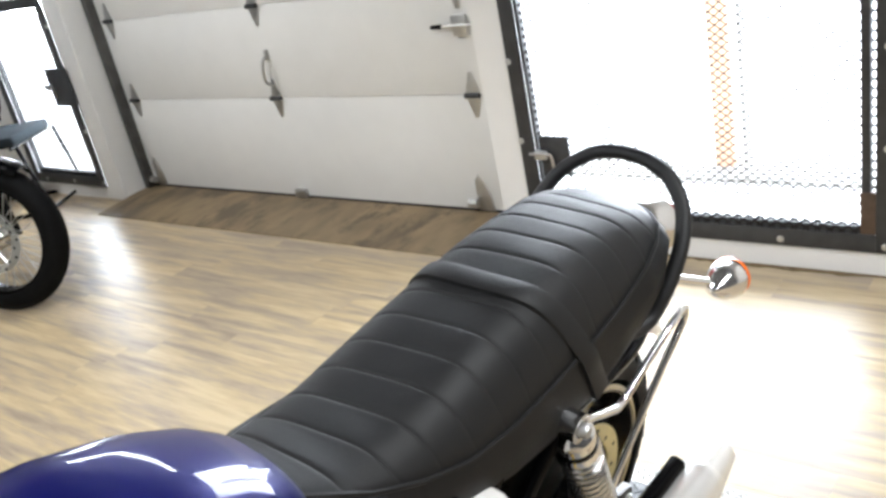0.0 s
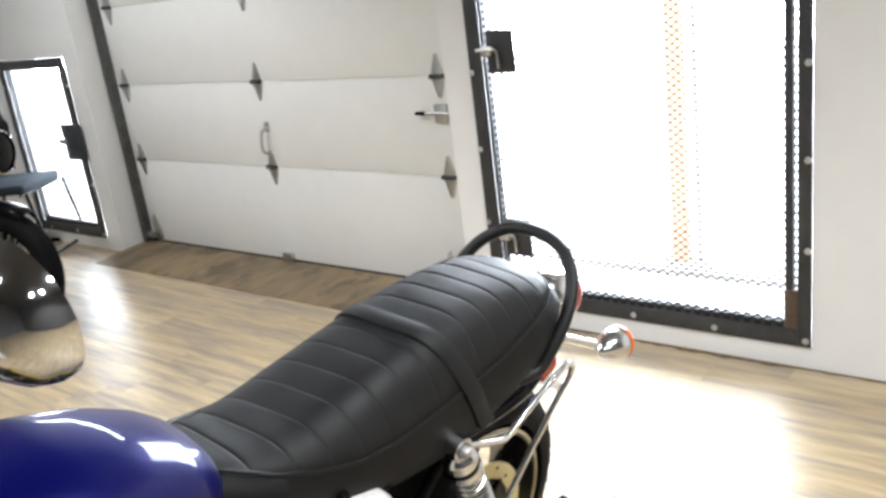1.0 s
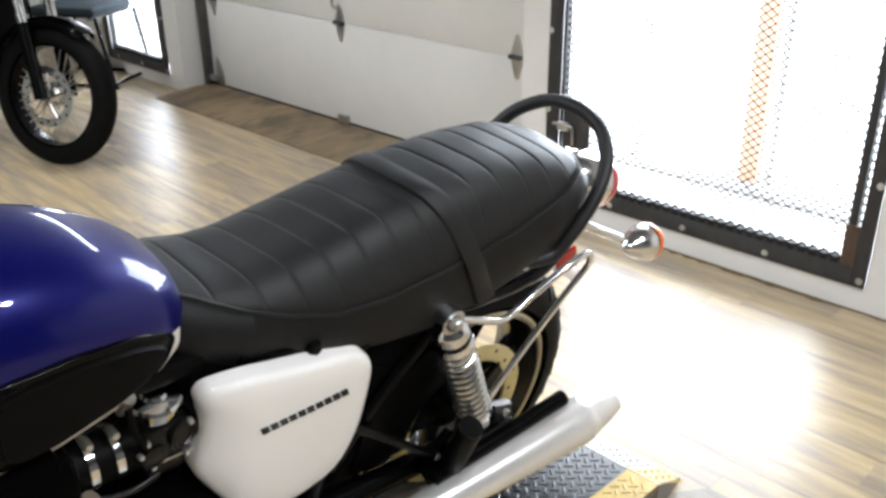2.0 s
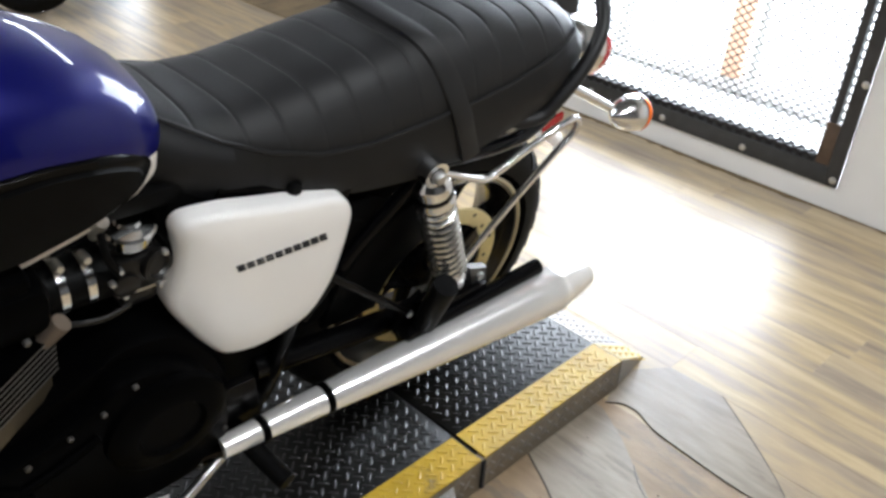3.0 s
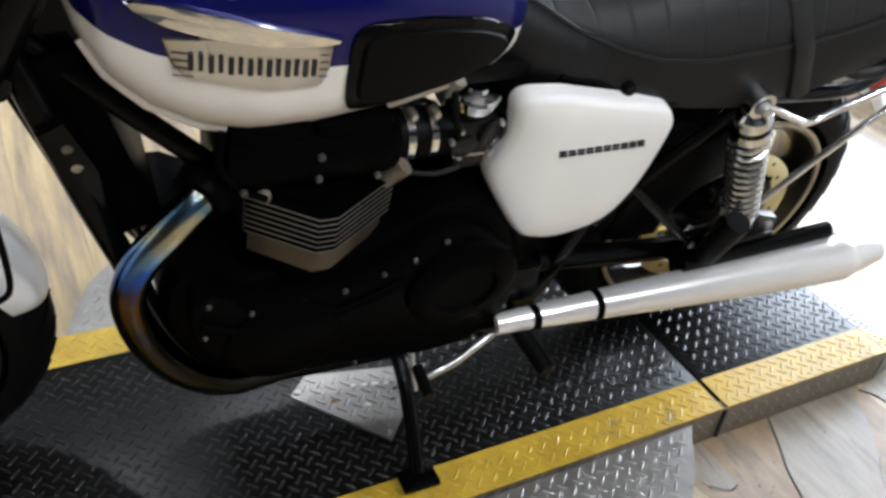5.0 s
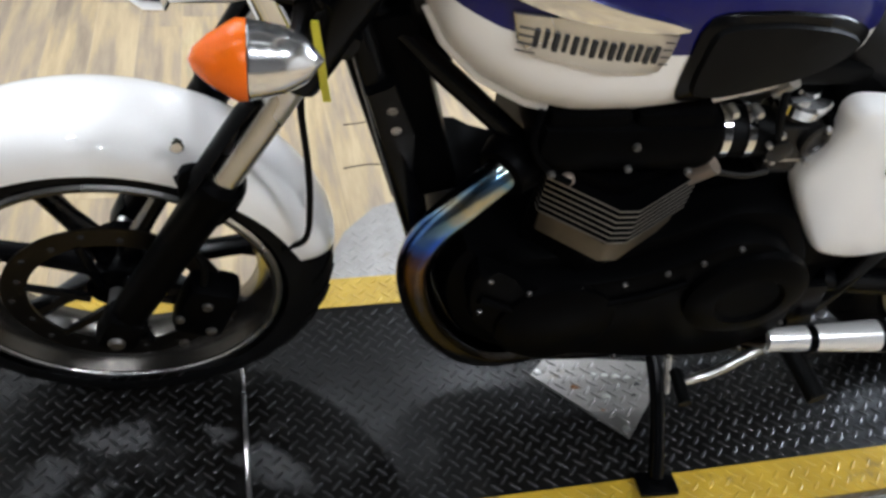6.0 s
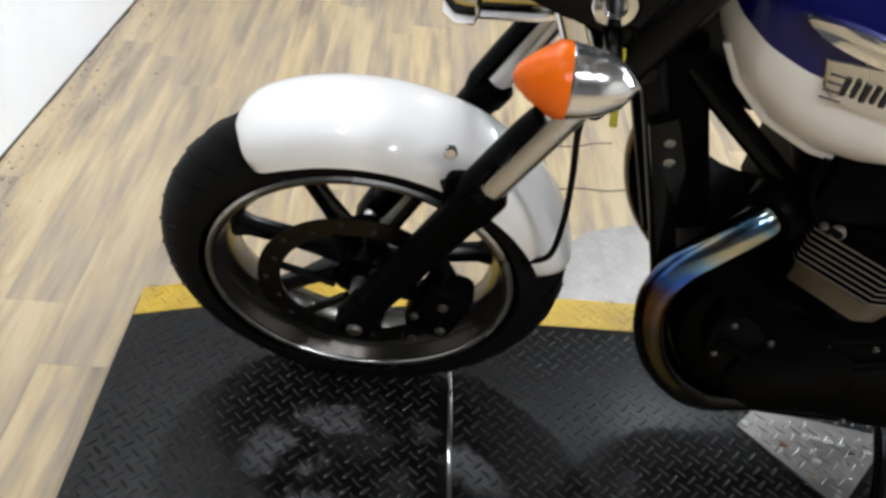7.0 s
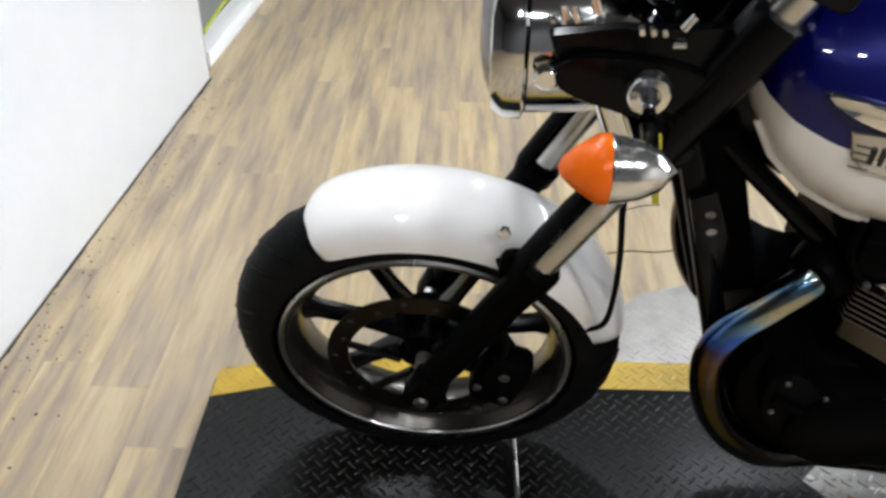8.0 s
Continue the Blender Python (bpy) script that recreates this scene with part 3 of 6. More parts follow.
def security_gate(name, label, s0, s1, z0, z1, locks, rusty):
    g = thing(name, label, "security gate", WALL, "steel mesh gates")
    fw = 0.062
    for nm, b in (("stile", (s0, s0 + 0.045, z0, z1)), ("stile", (s1 - fw, s1, z0, z1)), ("bottom_rail", (s0 + 0.045, s1 - fw, z0, z0 + fw)), ("top_rail", (s0 + 0.045, s1 - fw, z1 - fw, z1))):
        part(nm, bounds(b[0], b[1], 0.001, 0.009, b[2], b[3], None, 0.002), M["angle"], g)
    for nm, b in (("inner_stile", (s0 + 0.061, s0 + 0.088, z0 + fw, z1 - fw)), ("inner_stile", (s1 - 0.073, s1 - 0.060, z0 + fw, z1 - fw)), ("inner_rail", (s0 + 0.088, s1 - 0.082, z0 + 0.050, z0 + 0.082))):
        part(nm, bounds(b[0], b[1], -0.035, -0.0002, b[2], b[3], None, 0.003), M["angle"], g)
    if rusty:
        part("hinge_post", bounds(s0 + 0.0455, s0 + 0.090, -0.012, 0.007, z0 + fw, z0 + 0.20, None, 0.003), M["rust"], g, "bare rusty brown hinge post")
    me = diamonds(s0 + 0.035, s1 - 0.06, z0 + 0.06, z1 - 0.05, -0.012)
    lap = new("mesh_lap", diamonds(s0 + 0.09, s1 - 0.07, z0 + 0.052, z0 + 0.100, 0.002, 0.036, 0.0155, 0.0036))
    lap.parent = g
    w = new("mesh_panel", me)
    w.parent = g
    w["label"] = "expanded steel diamond mesh"
    k = z0 + 0.024
    for s in np.arange(s0 + 0.018, s1 - 0.02, 0.314):
        bolt("bolt", (s, 0.008, k), (0, 1, 0), 0.0115, 0.006, M["zinc"], g)
    for z in np.arange(z0 + 0.345, z1, 0.304):
        for s in (s0 + 0.012, s1 - 0.010):
            bolt("bolt", (s, 0.008, z), (0, 1, 0), 0.0115, 0.006, M["zinc"], g)
    for (a, b, c, d) in locks:
        lp = part("lock_plate", bounds(a, b, 0.010, 0.016, c, d, None, 0.002), M["angle"], g, "black tread-plate lock cover")
        part("hasp", bounds(b - 0.03, b + 0.02, 0.016, 0.034, (c + d) / 2 - 0.012, (c + d) / 2 + 0.022, None, 0.004), M["zinc"], lp)
        part("hook", tube([(b + 0.04, 0.03, (c + d) / 2 + 0.01), (b - 0.02, 0.034, (c + d) / 2 + 0.012), (b - 0.05, 0.03, (c + d) / 2 + 0.004), (b - 0.055, 0.028, (c + d) / 2 - 0.06)], 0.006, 8), M["zinc"], lp)
    return g


security_gate("security_gate", "black steel gate with diamond mesh, bolted to the wall, closed", *GATE, [(1.095, 1.217, 1.03, 1.19), (1.10, 1.222, 0.295, 0.448)], True)
security_gate("security_gate", "low black steel mesh gate behind the chair, closed", *SIDE, [(4.225, 4.45, 0.58, 0.80)], False)

# outside: pale yard, kerb, barrier posts and a bright overcast distance
yard = single("ground", bounds(-18, 46, -8.5, -0.22, -0.10, -0.004), M["yard"], "pale concrete yard outside the gates", "ground", kind="structure")
on_wall(yard)
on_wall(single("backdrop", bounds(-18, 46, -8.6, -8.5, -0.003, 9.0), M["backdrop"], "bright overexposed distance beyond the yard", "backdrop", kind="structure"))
on_wall(single("kerb", bounds(-3, 6, -1.02, -0.70, -0.004, 0.012, None, 0.004), M["kerb"], "low grey kerb outside the gates", "kerb", kind="structure"))
for s, w, mt, lb in ((0.85, 0.085, "orange_post", "orange barrier post outside the gate"), (0.76, 0.03, "yard", "pale thin post beside the orange post"), (1.42, 0.06, "yard", "pale post outside the gate")):
    on_wall(single("barrier_post", box((s, -0.86, 1.1), (w, w * 0.6, 2.2), 0.006), M[mt], lb, "post", "posts outside"))

# ceiling lamps
for x, y, watts in LAMPS:
    g = thing("ceiling_lamp", "round white ceiling spot lamp, lit", "lamp", Matrix.Translation((x, y, CEIL)), "ceiling lamps")
    part("housing", lathe([(0, 0.0), (0, 0.075), (0.02, 0.08), (0.05, 0.07), (0.05, 0.058), (0.03, 0.055), (0.028, 0)], (0, 0, 0.0), (0, 0, -1), 24), M["plaster"], g)
    part("lens", lathe([(0.032, 0.052), (0.034, 0.04), (0.035, 0)], (0, 0, 0), (0, 0, -1), 20), M["lamp"], g)
    ld = bpy.data.lights.new("spot", "SPOT")
    ld.energy, ld.shadow_soft_size, ld.spot_size, ld.spot_blend, ld.color = watts * LAMP_GAIN, 0.08, radians(140), 0.5, (1.0, 0.985, 0.95)
    lo = new("spot", ld)
    lo.location = (0, 0, -0.07)
    lo.parent = g

# ---------------------------------------------------------------- the lift
lift = thing("motorcycle_lift", "low black and yellow tread-plate motorcycle lift, lowered", "lift")
YW, XF, XS, XR, XE = -0.617, 1.836, 1.254, -0.457, -0.60


def treads(name, inside, z, material, parent, x0, x1, y0, y1, lab=""):
    """Raised lens-shaped treads, crossed by turns."""
    sp, verts, faces = 0.0205, [], []
    q = math.sqrt(0.5)
    n = int((x1 - x0 + y1 - y0) / sp) + 2
    for i in range(-n, n):
        for j in range(-n, n):
            x, y = x0 + (i - j) * sp * q, y0 + (i + j) * sp * q
            if not (x0 < x < x1 and y0 < y < y1):
                continue
            if not inside(x, y):
                continue
            a = radians(45 if (i + j) % 2 else -45)
            c, s = math.cos(a), math.sin(a)
            zz = z(x, y)
            b = len(verts)
            for u, v, w in ((-0.0128, 0, 0), (-0.006, -0.0029, 0), (0.006, -0.0029, 0), (0.0128, 0, 0), (0.006, 0.0029, 0), (-0.006, 0.0029, 0), (-0.0072, 0, 0.0017), (0.0072, 0, 0.0017)):
                verts.append((x + u * c - v * s, y + u * s + v * c, zz + w))
            for f in ((0, 1, 6), (1, 2, 7, 6), (2, 3, 7), (3, 4, 7), (4, 5, 6, 7), (5, 0, 6)):
                faces.append([b + k for k in f])
    me = bpy.data.meshes.new(name)
    me.from_pydata(verts, [], faces)
    me.materials.append(material)
    ob = new(name, me)
    ob.parent = parent
    return tagged(ob, lab, kind="stuff")


def deck_z(x, y):
    return 0.0 if x > XR else -0.076 * (XR - x) / (XR - XE)


for x0, x1 in ((0.004, XS - 0.002), (XR, -0.004)):
    part("deck", bounds(x0, x1, YW + 0.024, -0.024, -0.012, 0.0, None, 0.002), M["deck"], lift, "black painted tread-plate deck")
NOSE = [(XS + 0.002, YW + 0.024), (1.66, YW + 0.024), (XF, YW + 0.078), (XF, -0.024), (XS + 0.002, -0.024)]
part("deck", rings([[(x, y, z) for x, y in NOSE] for z in (-0.012, 0.0)]), M["deck"], lift, "black painted tread-plate deck")
p = ((XR, YW), (XE, YW + 0.025), (XE, -0.025), (XR, 0.0))
bm = rings([[(x, y, deck_z(x, y)) for x, y in p], [(x, y, min(deck_z(x, y) - 0.004, FLOOR + 0.003) if x < XR - 0.05 else -0.07) for x, y in p]])
part("ramp", bm, M["steel"], lift, "sloping bare steel tread-plate ramp")
for y0, y1, x1 in ((-0.081, -0.0015, XF - 0.002), (YW + 0.0015, -0.536, XF - 0.002)):
    for a, b in ((0.006, XS - 0.004), (XS + 0.004, x1 if y1 > -0.1 else 1.66), (XR + 0.001, -0.006)):
        part("edge_stripe", bounds(a, b, y0, y1, -0.003, 0.0012), M["yellow"], lift, "worn yellow painted edge stripe")
    e0, e1 = (y0, y1 - 0.025) if y1 > -0.1 else (y0 + 0.025, y1)
    bm = rings([[(XR - 0.001, y0, 0.0012), (XE + 0.004, e0, -0.073), (XE + 0.004, e1, -0.073), (XR - 0.001, y1, 0.0012)], [(XR - 0.001, y0, -0.004), (XE + 0.004, e0, -0.079), (XE + 0.004, e1, -0.079), (XR - 0.001, y1, -0.004)]])
    part("edge_stripe", bm, M["faded"], lift, "faded yellow paint on the ramp")
NOSE_STRIPE = [(1.661, YW + 0.0015), (XF - 0.002, YW + 0.0575), (XF - 0.002, -0.488), (1.661, -0.536)]
part("edge_stripe", rings([[(x, y, z) for x, y in NOSE_STRIPE] for z in (-0.003, 0.0012)]), M["yellow"], lift)
for y in (-0.012, YW + 0.012):
    part("side_rail", bounds(XR - 0.005, XF - 0.01 if y > -0.3 else 1.66, y - 0.01, y + 0.01, FLOOR + 0.002, -0.0031, None, 0.001), M["lift_side"], lift, "scuffed grey steel side rail")
for y in (-0.0019, YW + 0.0019):
    side = treads("tread", lambda x, y: abs(x) > 0.012, lambda x, y: 0.0, M["steel"], lift, XR + 0.005, XF - 0.02 if y > -0.3 else 1.64, FLOOR + 0.012, -0.012)
    side.data.transform(Matrix(((1, 0, 0, 0), (0, 0, 1 if y > -0.3 else -1, y), (0, 1, 0, 0), (0, 0, 0, 1))))
part("front_rail", bounds(XF - 0.03, XF - 0.006, YW + 0.03, -0.03, FLOOR + 0.002, -0.0125, None, 0.003), M["lift_side"], lift)
part("frame_bed", bounds(XR + 0.02, XF - 0.06, YW + 0.05, -0.05, FLOOR + 0.005, -0.013), M["lift_side"], lift)
part("joint_strip", bounds(XS - 0.0035, XS + 0.0035, -0.52, -0.0, -0.01, 0.0022, None, 0.001), M["satin"], lift, "bright bare joint strip")
part("joint_cover", bounds(-0.0035, 0.0035, YW, 0.004, -0.075, -0.004), M["seal"], lift, "dark joint between the deck plates")


def near_yellow(y, m=0.0, x=0.0):
    return y > -0.081 + m or y < -0.536 - m + max(0, x - 1.66) * 0.28


TRI = [(0.757, -0.318), (0.715, -0.36), (0.488, -0.312), (0.629, -0.158)]


def in_poly(x, y, poly):
    k = False
    for (x0, y0), (x1, y1) in zip(poly, poly[1:] + poly[:1]):
        if (y0 > y) != (y1 > y) and x < (x1 - x0) * (y - y0) / (y1 - y0) + x0:
            k = not k
    return k


def clear(x):
    return abs(x) > 0.014 and abs(x - XS) > 0.014 and abs(x - XR) > 0.014


treads("tread", lambda x, y: clear(x) and not near_yellow(y, -0.010, x) and not in_poly(x, y, TRI) and XR + 0.01 < x < XF - 0.012, deck_z, M["tread"], lift, XR, XF, YW, 0, "worn black raised treads")
treads("tread", lambda x, y: clear(x) and near_yellow(y, 0.006, x) and YW + 0.006 + max(0, x - 1.66) * 0.32 < y < -0.006 and x < XF - 0.012, lambda x, y: deck_z(x, y) + 0.0012, M["yellow"], lift, XE + 0.012, XF, YW, 0.0, "yellow raised treads")
treads("tread", lambda x, y: x < XR - 0.014 and not near_yellow(y), deck_z, M["steel"], lift, XE + 0.012, XR, YW, 0)


def plate(name, outline, z0, z1, material, parent, label=""):
    return part(name, rings([[(x, y, z0) for x, y in outline], [(x, y, z1) for x, y in outline]]), material, parent, label)


tp = plate("cover_plate", TRI, 0.0004, 0.0035, M["steel"], lift, "bare steel tread-plate patch, stained")
treads("tread", lambda x, y: in_poly(x, y, [(0.742, -0.317), (0.712, -0.345), (0.506, -0.303), (0.629, -0.174)]), lambda x, y: 0.0035, M["steel"], tp, 0.45, 0.76, -0.4, -0.17)
for x, y in ((0.743, -0.322), (0.509, -0.307), (0.628, -0.176)):
    bolt("screw", (x, y, 0.0034), (0, 0, 1), 0.007, 0.003, M["zinc"], tp)
SPOTS = [(0.673, -0.303, 0.009, "rust_spot"), (0.640, -0.245, 0.005, "rust_spot"), (0.626, -0.274, 0.008, "chalk"), (0.561, -0.294, 0.007, "seal"), (0.575, -0.27, 0.005, "seal"), (0.630, -0.327, 0.006, "chalk"), (0.612, -0.322, 0.007, "chalk"), (0.592, -0.317, 0.0085, "chalk"), (0.572, -0.312, 0.007, "chalk"), (0.552, -0.305, 0.006, "chalk"), (0.53, -0.299, 0.008, "chalk")]
M["rust_spot"] = mat("orange_rust", (0.22, 0.09, 0.025), 0.8, 0, 0.4, 120)
M["chalk"] = mat("white_paint_drip", (0.62, 0.61, 0.58), 0.5, 0, 0.1, 60)
for x, y, r, mt in SPOTS:
    x, y = x + 0.011, y + 0.022
    part("stain", rings([[(x + r * q * (1 + 0.25 * math.sin(3 * a)) * math.cos(a), y + r * q * (0.8 + 0.2 * math.cos(2 * a)) * math.sin(a), 0.0034 + h) for a in (2 * math.pi * i / 12 for i in range(12))] for q, h in ((1, 0), (0.85, 0.0008))]), M[mt], tp)
for outline, lab in (([(0.088, 0.006), (0.115, 0.04), (0.158, 0.10), (0.24, 0.18), (0.36, 0.25), (0.55, 0.29), (0.80, 0.28), (0.98, 0.20), (1.06, 0.10), (1.09, 0.006)], "bare steel side wing plate with a curved edge"),
                     ([(1.09, YW - 0.006), (1.072, -0.68), (1.03, -0.77), (0.955, -0.85), (0.80, -0.905), (0.6, -0.93), (0.4, -0.90), (0.25, -0.78), (0.2, YW - 0.006)], "bare steel side wing plate with a curved edge")):
    wing = plate("wing_plate", outline, -0.012, -0.006, M["steel"], lift, lab)
    ins = [((x - sum(p[0] for p in outline) / len(outline)) * 0.95 + sum(p[0] for p in outline) / len(outline), y) for x, y in outline]
    ys = [p[1] for p in outline]
    treads("tread", lambda x, y: in_poly(x, y, ins), lambda x, y: -0.006, M["steel"], wing, 0.05, 1.15, min(ys), max(ys))
    part("wing_support", rings([[(0.3, ys[0] * 1.0 + (0.03 if ys[0] > -0.3 else -0.03), FLOOR), (0.9, ys[0] + (0.03 if ys[0] > -0.3 else -0.03), FLOOR), (0.9, ys[0] + (0.1 if ys[0] > -0.3 else -0.1), FLOOR), (0.3, ys[0] + (0.1 if ys[0] > -0.3 else -0.1), FLOOR)],
                                [(0.3, ys[0] + (0.03 if ys[0] > -0.3 else -0.03), -0.0125), (0.9, ys[0] + (0.03 if ys[0] > -0.3 else -0.03), -0.0125), (0.9, ys[0] + (0.1 if ys[0] > -0.3 else -0.1), -0.0125), (0.3, ys[0] + (0.1 if ys[0] > -0.3 else -0.1), -0.0125)]]), M["lift_side"], wing)

# ---------------------------------------------------------------- the blue and white motorcycle
yaw, lean = radians(-3.13), radians(12.76)
bf = Vector((math.cos(yaw), math.sin(yaw), 0))
bl0 = Vector((-math.sin(yaw), math.cos(yaw), 0))
bl = bl0 * math.cos(lean) - Vector((0, 0, 1)) * math.sin(lean)
bu = Vector((0, 0, 1)) * math.cos(lean) + bl0 * math.sin(lean)
BIKE = Matrix(((bf.x, bl.x, bu.x, -0.046), (bf.y, bl.y, bu.y, -0.341), (bf.z, bl.z, bu.z, 0.0), (0, 0, 0, 1)))
bike = thing("motorcycle", "blue and white retro motorcycle with black engine on its side stand", "motorcycle", BIKE)


def wheel(name, c, r_tyre, w, r_rim, disc_y, disc_r, parent, disc_mat, disc_label):
    """Cast wheel on the y axis: tyre, rim, seven paired spokes, hub and brake disc."""
    c = Vector(c)
    ax = (0, 1, 0)
    wh = part(name, lathe([(-0.05, 0.026), (-0.045, 0.042), (-0.02, 0.034), (0.02, 0.034), (0.045, 0.042), (0.05, 0.026), (0.05, 0.0)], c, ax, 24), M["engine"], parent, "black cast hub")
    rt = r_tyre - w * 0.52
    prof = []
    for k in range(17):
        a = radians(-96 + 192 * k / 16)
        prof.append((w * 0.5 * math.sin(a), rt + w * 0.52 * math.cos(a)))
    ty = part("tyre", lathe(prof, c, ax, 56), M["tyre"], wh, "black road tyre with shallow grooves")
    # tread grooves, cut as thin dark blades lying in the crown
    bm = bmesh.new()
    for k in range(36):
        for sgn in (1, -1):
            pts = []
            for q in range(4):
                a = radians(12 + 17 * q) * sgn
                th = 2 * math.pi * (k + (0.5 if sgn < 0 else 0)) / 36 + 0.05 * q
                rr = rt + (w * 0.52 + 0.0004) * math.cos(a)
                pts.append((c.x + rr * math.cos(th), c.y + (w * 0.5 + 0.0004) * math.sin(a), c.z + rr * math.sin(th)))
            tube(pts, 0.0022, 4, 0, bm)
    part("groove", bm, M["rubber"], wh)
    hw = w * 0.455
    part("rim", lathe([(-hw, r_rim), (-hw, r_rim - 0.012), (-hw * 0.75, r_rim - 0.02), (-hw * 0.4, r_rim - 0.032), (hw * 0.4, r_rim - 0.032), (hw * 0.75, r_rim - 0.02), (hw, r_rim - 0.012), (hw, r_rim), (hw * 0.8, r_rim + 0.004), (-hw * 0.8, r_rim + 0.004)], c, ax, 64, closed=True), M["rim"], wh, "dark cast rim with a bright machined lip")
    for s in (1, -1):
        part("rim_lip", lathe([(s * hw, r_rim + 0.002), (s * (hw + 0.0035), r_rim - 0.002), (s * (hw + 0.0025), r_rim - 0.006), (s * hw, r_rim - 0.007)], c, ax, 64), M["rim_lip"], wh, "bright machined rim lip")
    for k in range(7):
        a0 = 2 * math.pi * k / 7 + 0.235
        bm = bmesh.new()
        p0 = c + Vector((math.cos(a0), 0, math.sin(a0))) * 0.036
        p1 = c + Vector((math.cos(a0), 0, math.sin(a0))) * (r_rim - 0.028)
        d = (p1 - p0).normalized()
        t = Vector((-d.z, 0, d.x))
        loops = []
        for p, hy, ht in ((p0, 0.026, 0.017), (p0.lerp(p1, 0.5), 0.018, 0.0115), (p0.lerp(p1, 0.85), 0.018, 0.012), (p1, 0.024, 0.022)):
            loops.append([p + t * (ht * math.cos(q)) + Vector((0, hy * math.sin(q), 0)) for q in (2 * math.pi * i / 8 for i in range(8))])
        rings(loops, bm=bm)
        part("spoke", bm, M["black"], wh)
    dc = c + Vector((0, disc_y, 0))
    dk = part("brake_disc", lathe([(-0.002, disc_r), (0.002, disc_r), (0.002, disc_r * 0.78), (-0.002, disc_r * 0.78)], dc, ax, 48, closed=True), disc_mat, wh, disc_label)
    for k in range(6):
        a = 2 * math.pi * k / 6
        part("disc_arm", rod(dc + Vector((math.cos(a), 0, math.sin(a))) * 0.035, dc + Vector((math.cos(a + 0.25), 0, math.sin(a + 0.25))) * disc_r * 0.8, 0.008, 0.006, 6), M["black"], dk)
    for k in range(18):
        a = 2 * math.pi * k / 18
        p = dc + Vector((math.cos(a), 0, math.sin(a))) * disc_r * (0.86 if k % 2 else 0.92)
        part("disc_hole", rod(p - Vector((0, 0.0025, 0)), p + Vector((0, 0.0025, 0)), 0.0045, n=8), M["seal"], dk)
    return wh


M["dull_bolt"] = mat("dull_dark_bolt", (0.085, 0.08, 0.075), 0.4, 0.8, 0.3, 60)
M["rim"] = mat("dark_cast_rim", (0.06, 0.055, 0.048), 0.22, 0.85, 0.25, 20)
M["rim_lip"] = M["satin"]
M["disc"] = mat("brake_disc_steel", (0.024, 0.021, 0.017), 0.35, 0.9, 0.2, 30)
M["disc_gold"] = mat("gold_disc_steel", (0.52, 0.43, 0.20), 0.35, 0.45, 0.15, 30)
FA, RA = Vector((1.456, 0, 0.300)), Vector((0.0, 0, 0.318))
front = wheel("front_wheel", FA, 0.304, 0.118, 0.226, 0.058, 0.150, bike, M["disc"], "drilled front brake disc")
M["rim_lip"] = mat("gold_tinted_rim", (0.42, 0.35, 0.22), 0.35, 0.4, 0.2, 20)
rear = wheel("rear_wheel", RA, 0.318, 0.130, 0.230, 0.062, 0.160, bike, M["disc_gold"], "drilled rear brake disc")

# front mudguard, an arched white blade
ARC = [(57.8, 0.45), (58.3, 0.64), (59.5, 0.82), (61.5, 0.92), (65, 0.98), (72, 1), (95, 1), (110, 1), (122, 1), (134, 1), (147, 0.97), (157, 0.93), (164, 0.84), (167, 0.68)]


def mudguard(c, arc, r_in, r_top, hw, thick=0.004):
    loops = []
    for a in np.linspace(arc[0][0], arc[-1][0], 49):
        k = float(np.interp(a, [q[0] for q in arc], [q[1] for q in arc]))
        th = radians(float(a))
        d = Vector((math.cos(th), 0, math.sin(th)))
        sec = []
        for s, rt, ww in ((1, r_top, hw), (-1, r_top - thick, hw - thick)):
            for i in range(19):
                q = radians(-90 + 10 * i) * s
                y = ww * k * math.copysign(abs(math.sin(q)) ** 0.75, q)
                r = r_in + (rt - r_in) * (0.75 + 0.25 * k) * abs(math.cos(q)) ** 0.7
                sec.append(Vector(c) + d * r + Vector((0, y, 0)))
        loops.append(sec)
    return rings(loops)


fend = part("front_mudguard", mudguard(FA, ARC, 0.264, 0.3155, 0.074), M["white"], bike, "glossy white front mudguard")
part("fork_brace", slab(rounded([(1.345, 0.574), (1.319, 0.588), (1.274, 0.577), (1.268, 0.546), (1.288, 0.502), (1.313, 0.482), (1.342, 0.50)], 3), 0.076, 0.090, 0.004), M["engine"], fend, "black mudguard bracket on the fork")
bolt("mount_bolt", (1.343, 0.068, 0.609), (-0.1, 1, 0.30), 0.0088, 0.008, M["chrome"], fend)
part("stay", tube([(1.345, 0.066, 0.56), (1.335, 0.08, 0.545), (1.32, 0.095, 0.53)], 0.010, 8), M["black"], fend)

# telescopic fork


def fork_at(z, y):
    return Vector((1.459 - 0.53 * (z - 0.27), y, z))


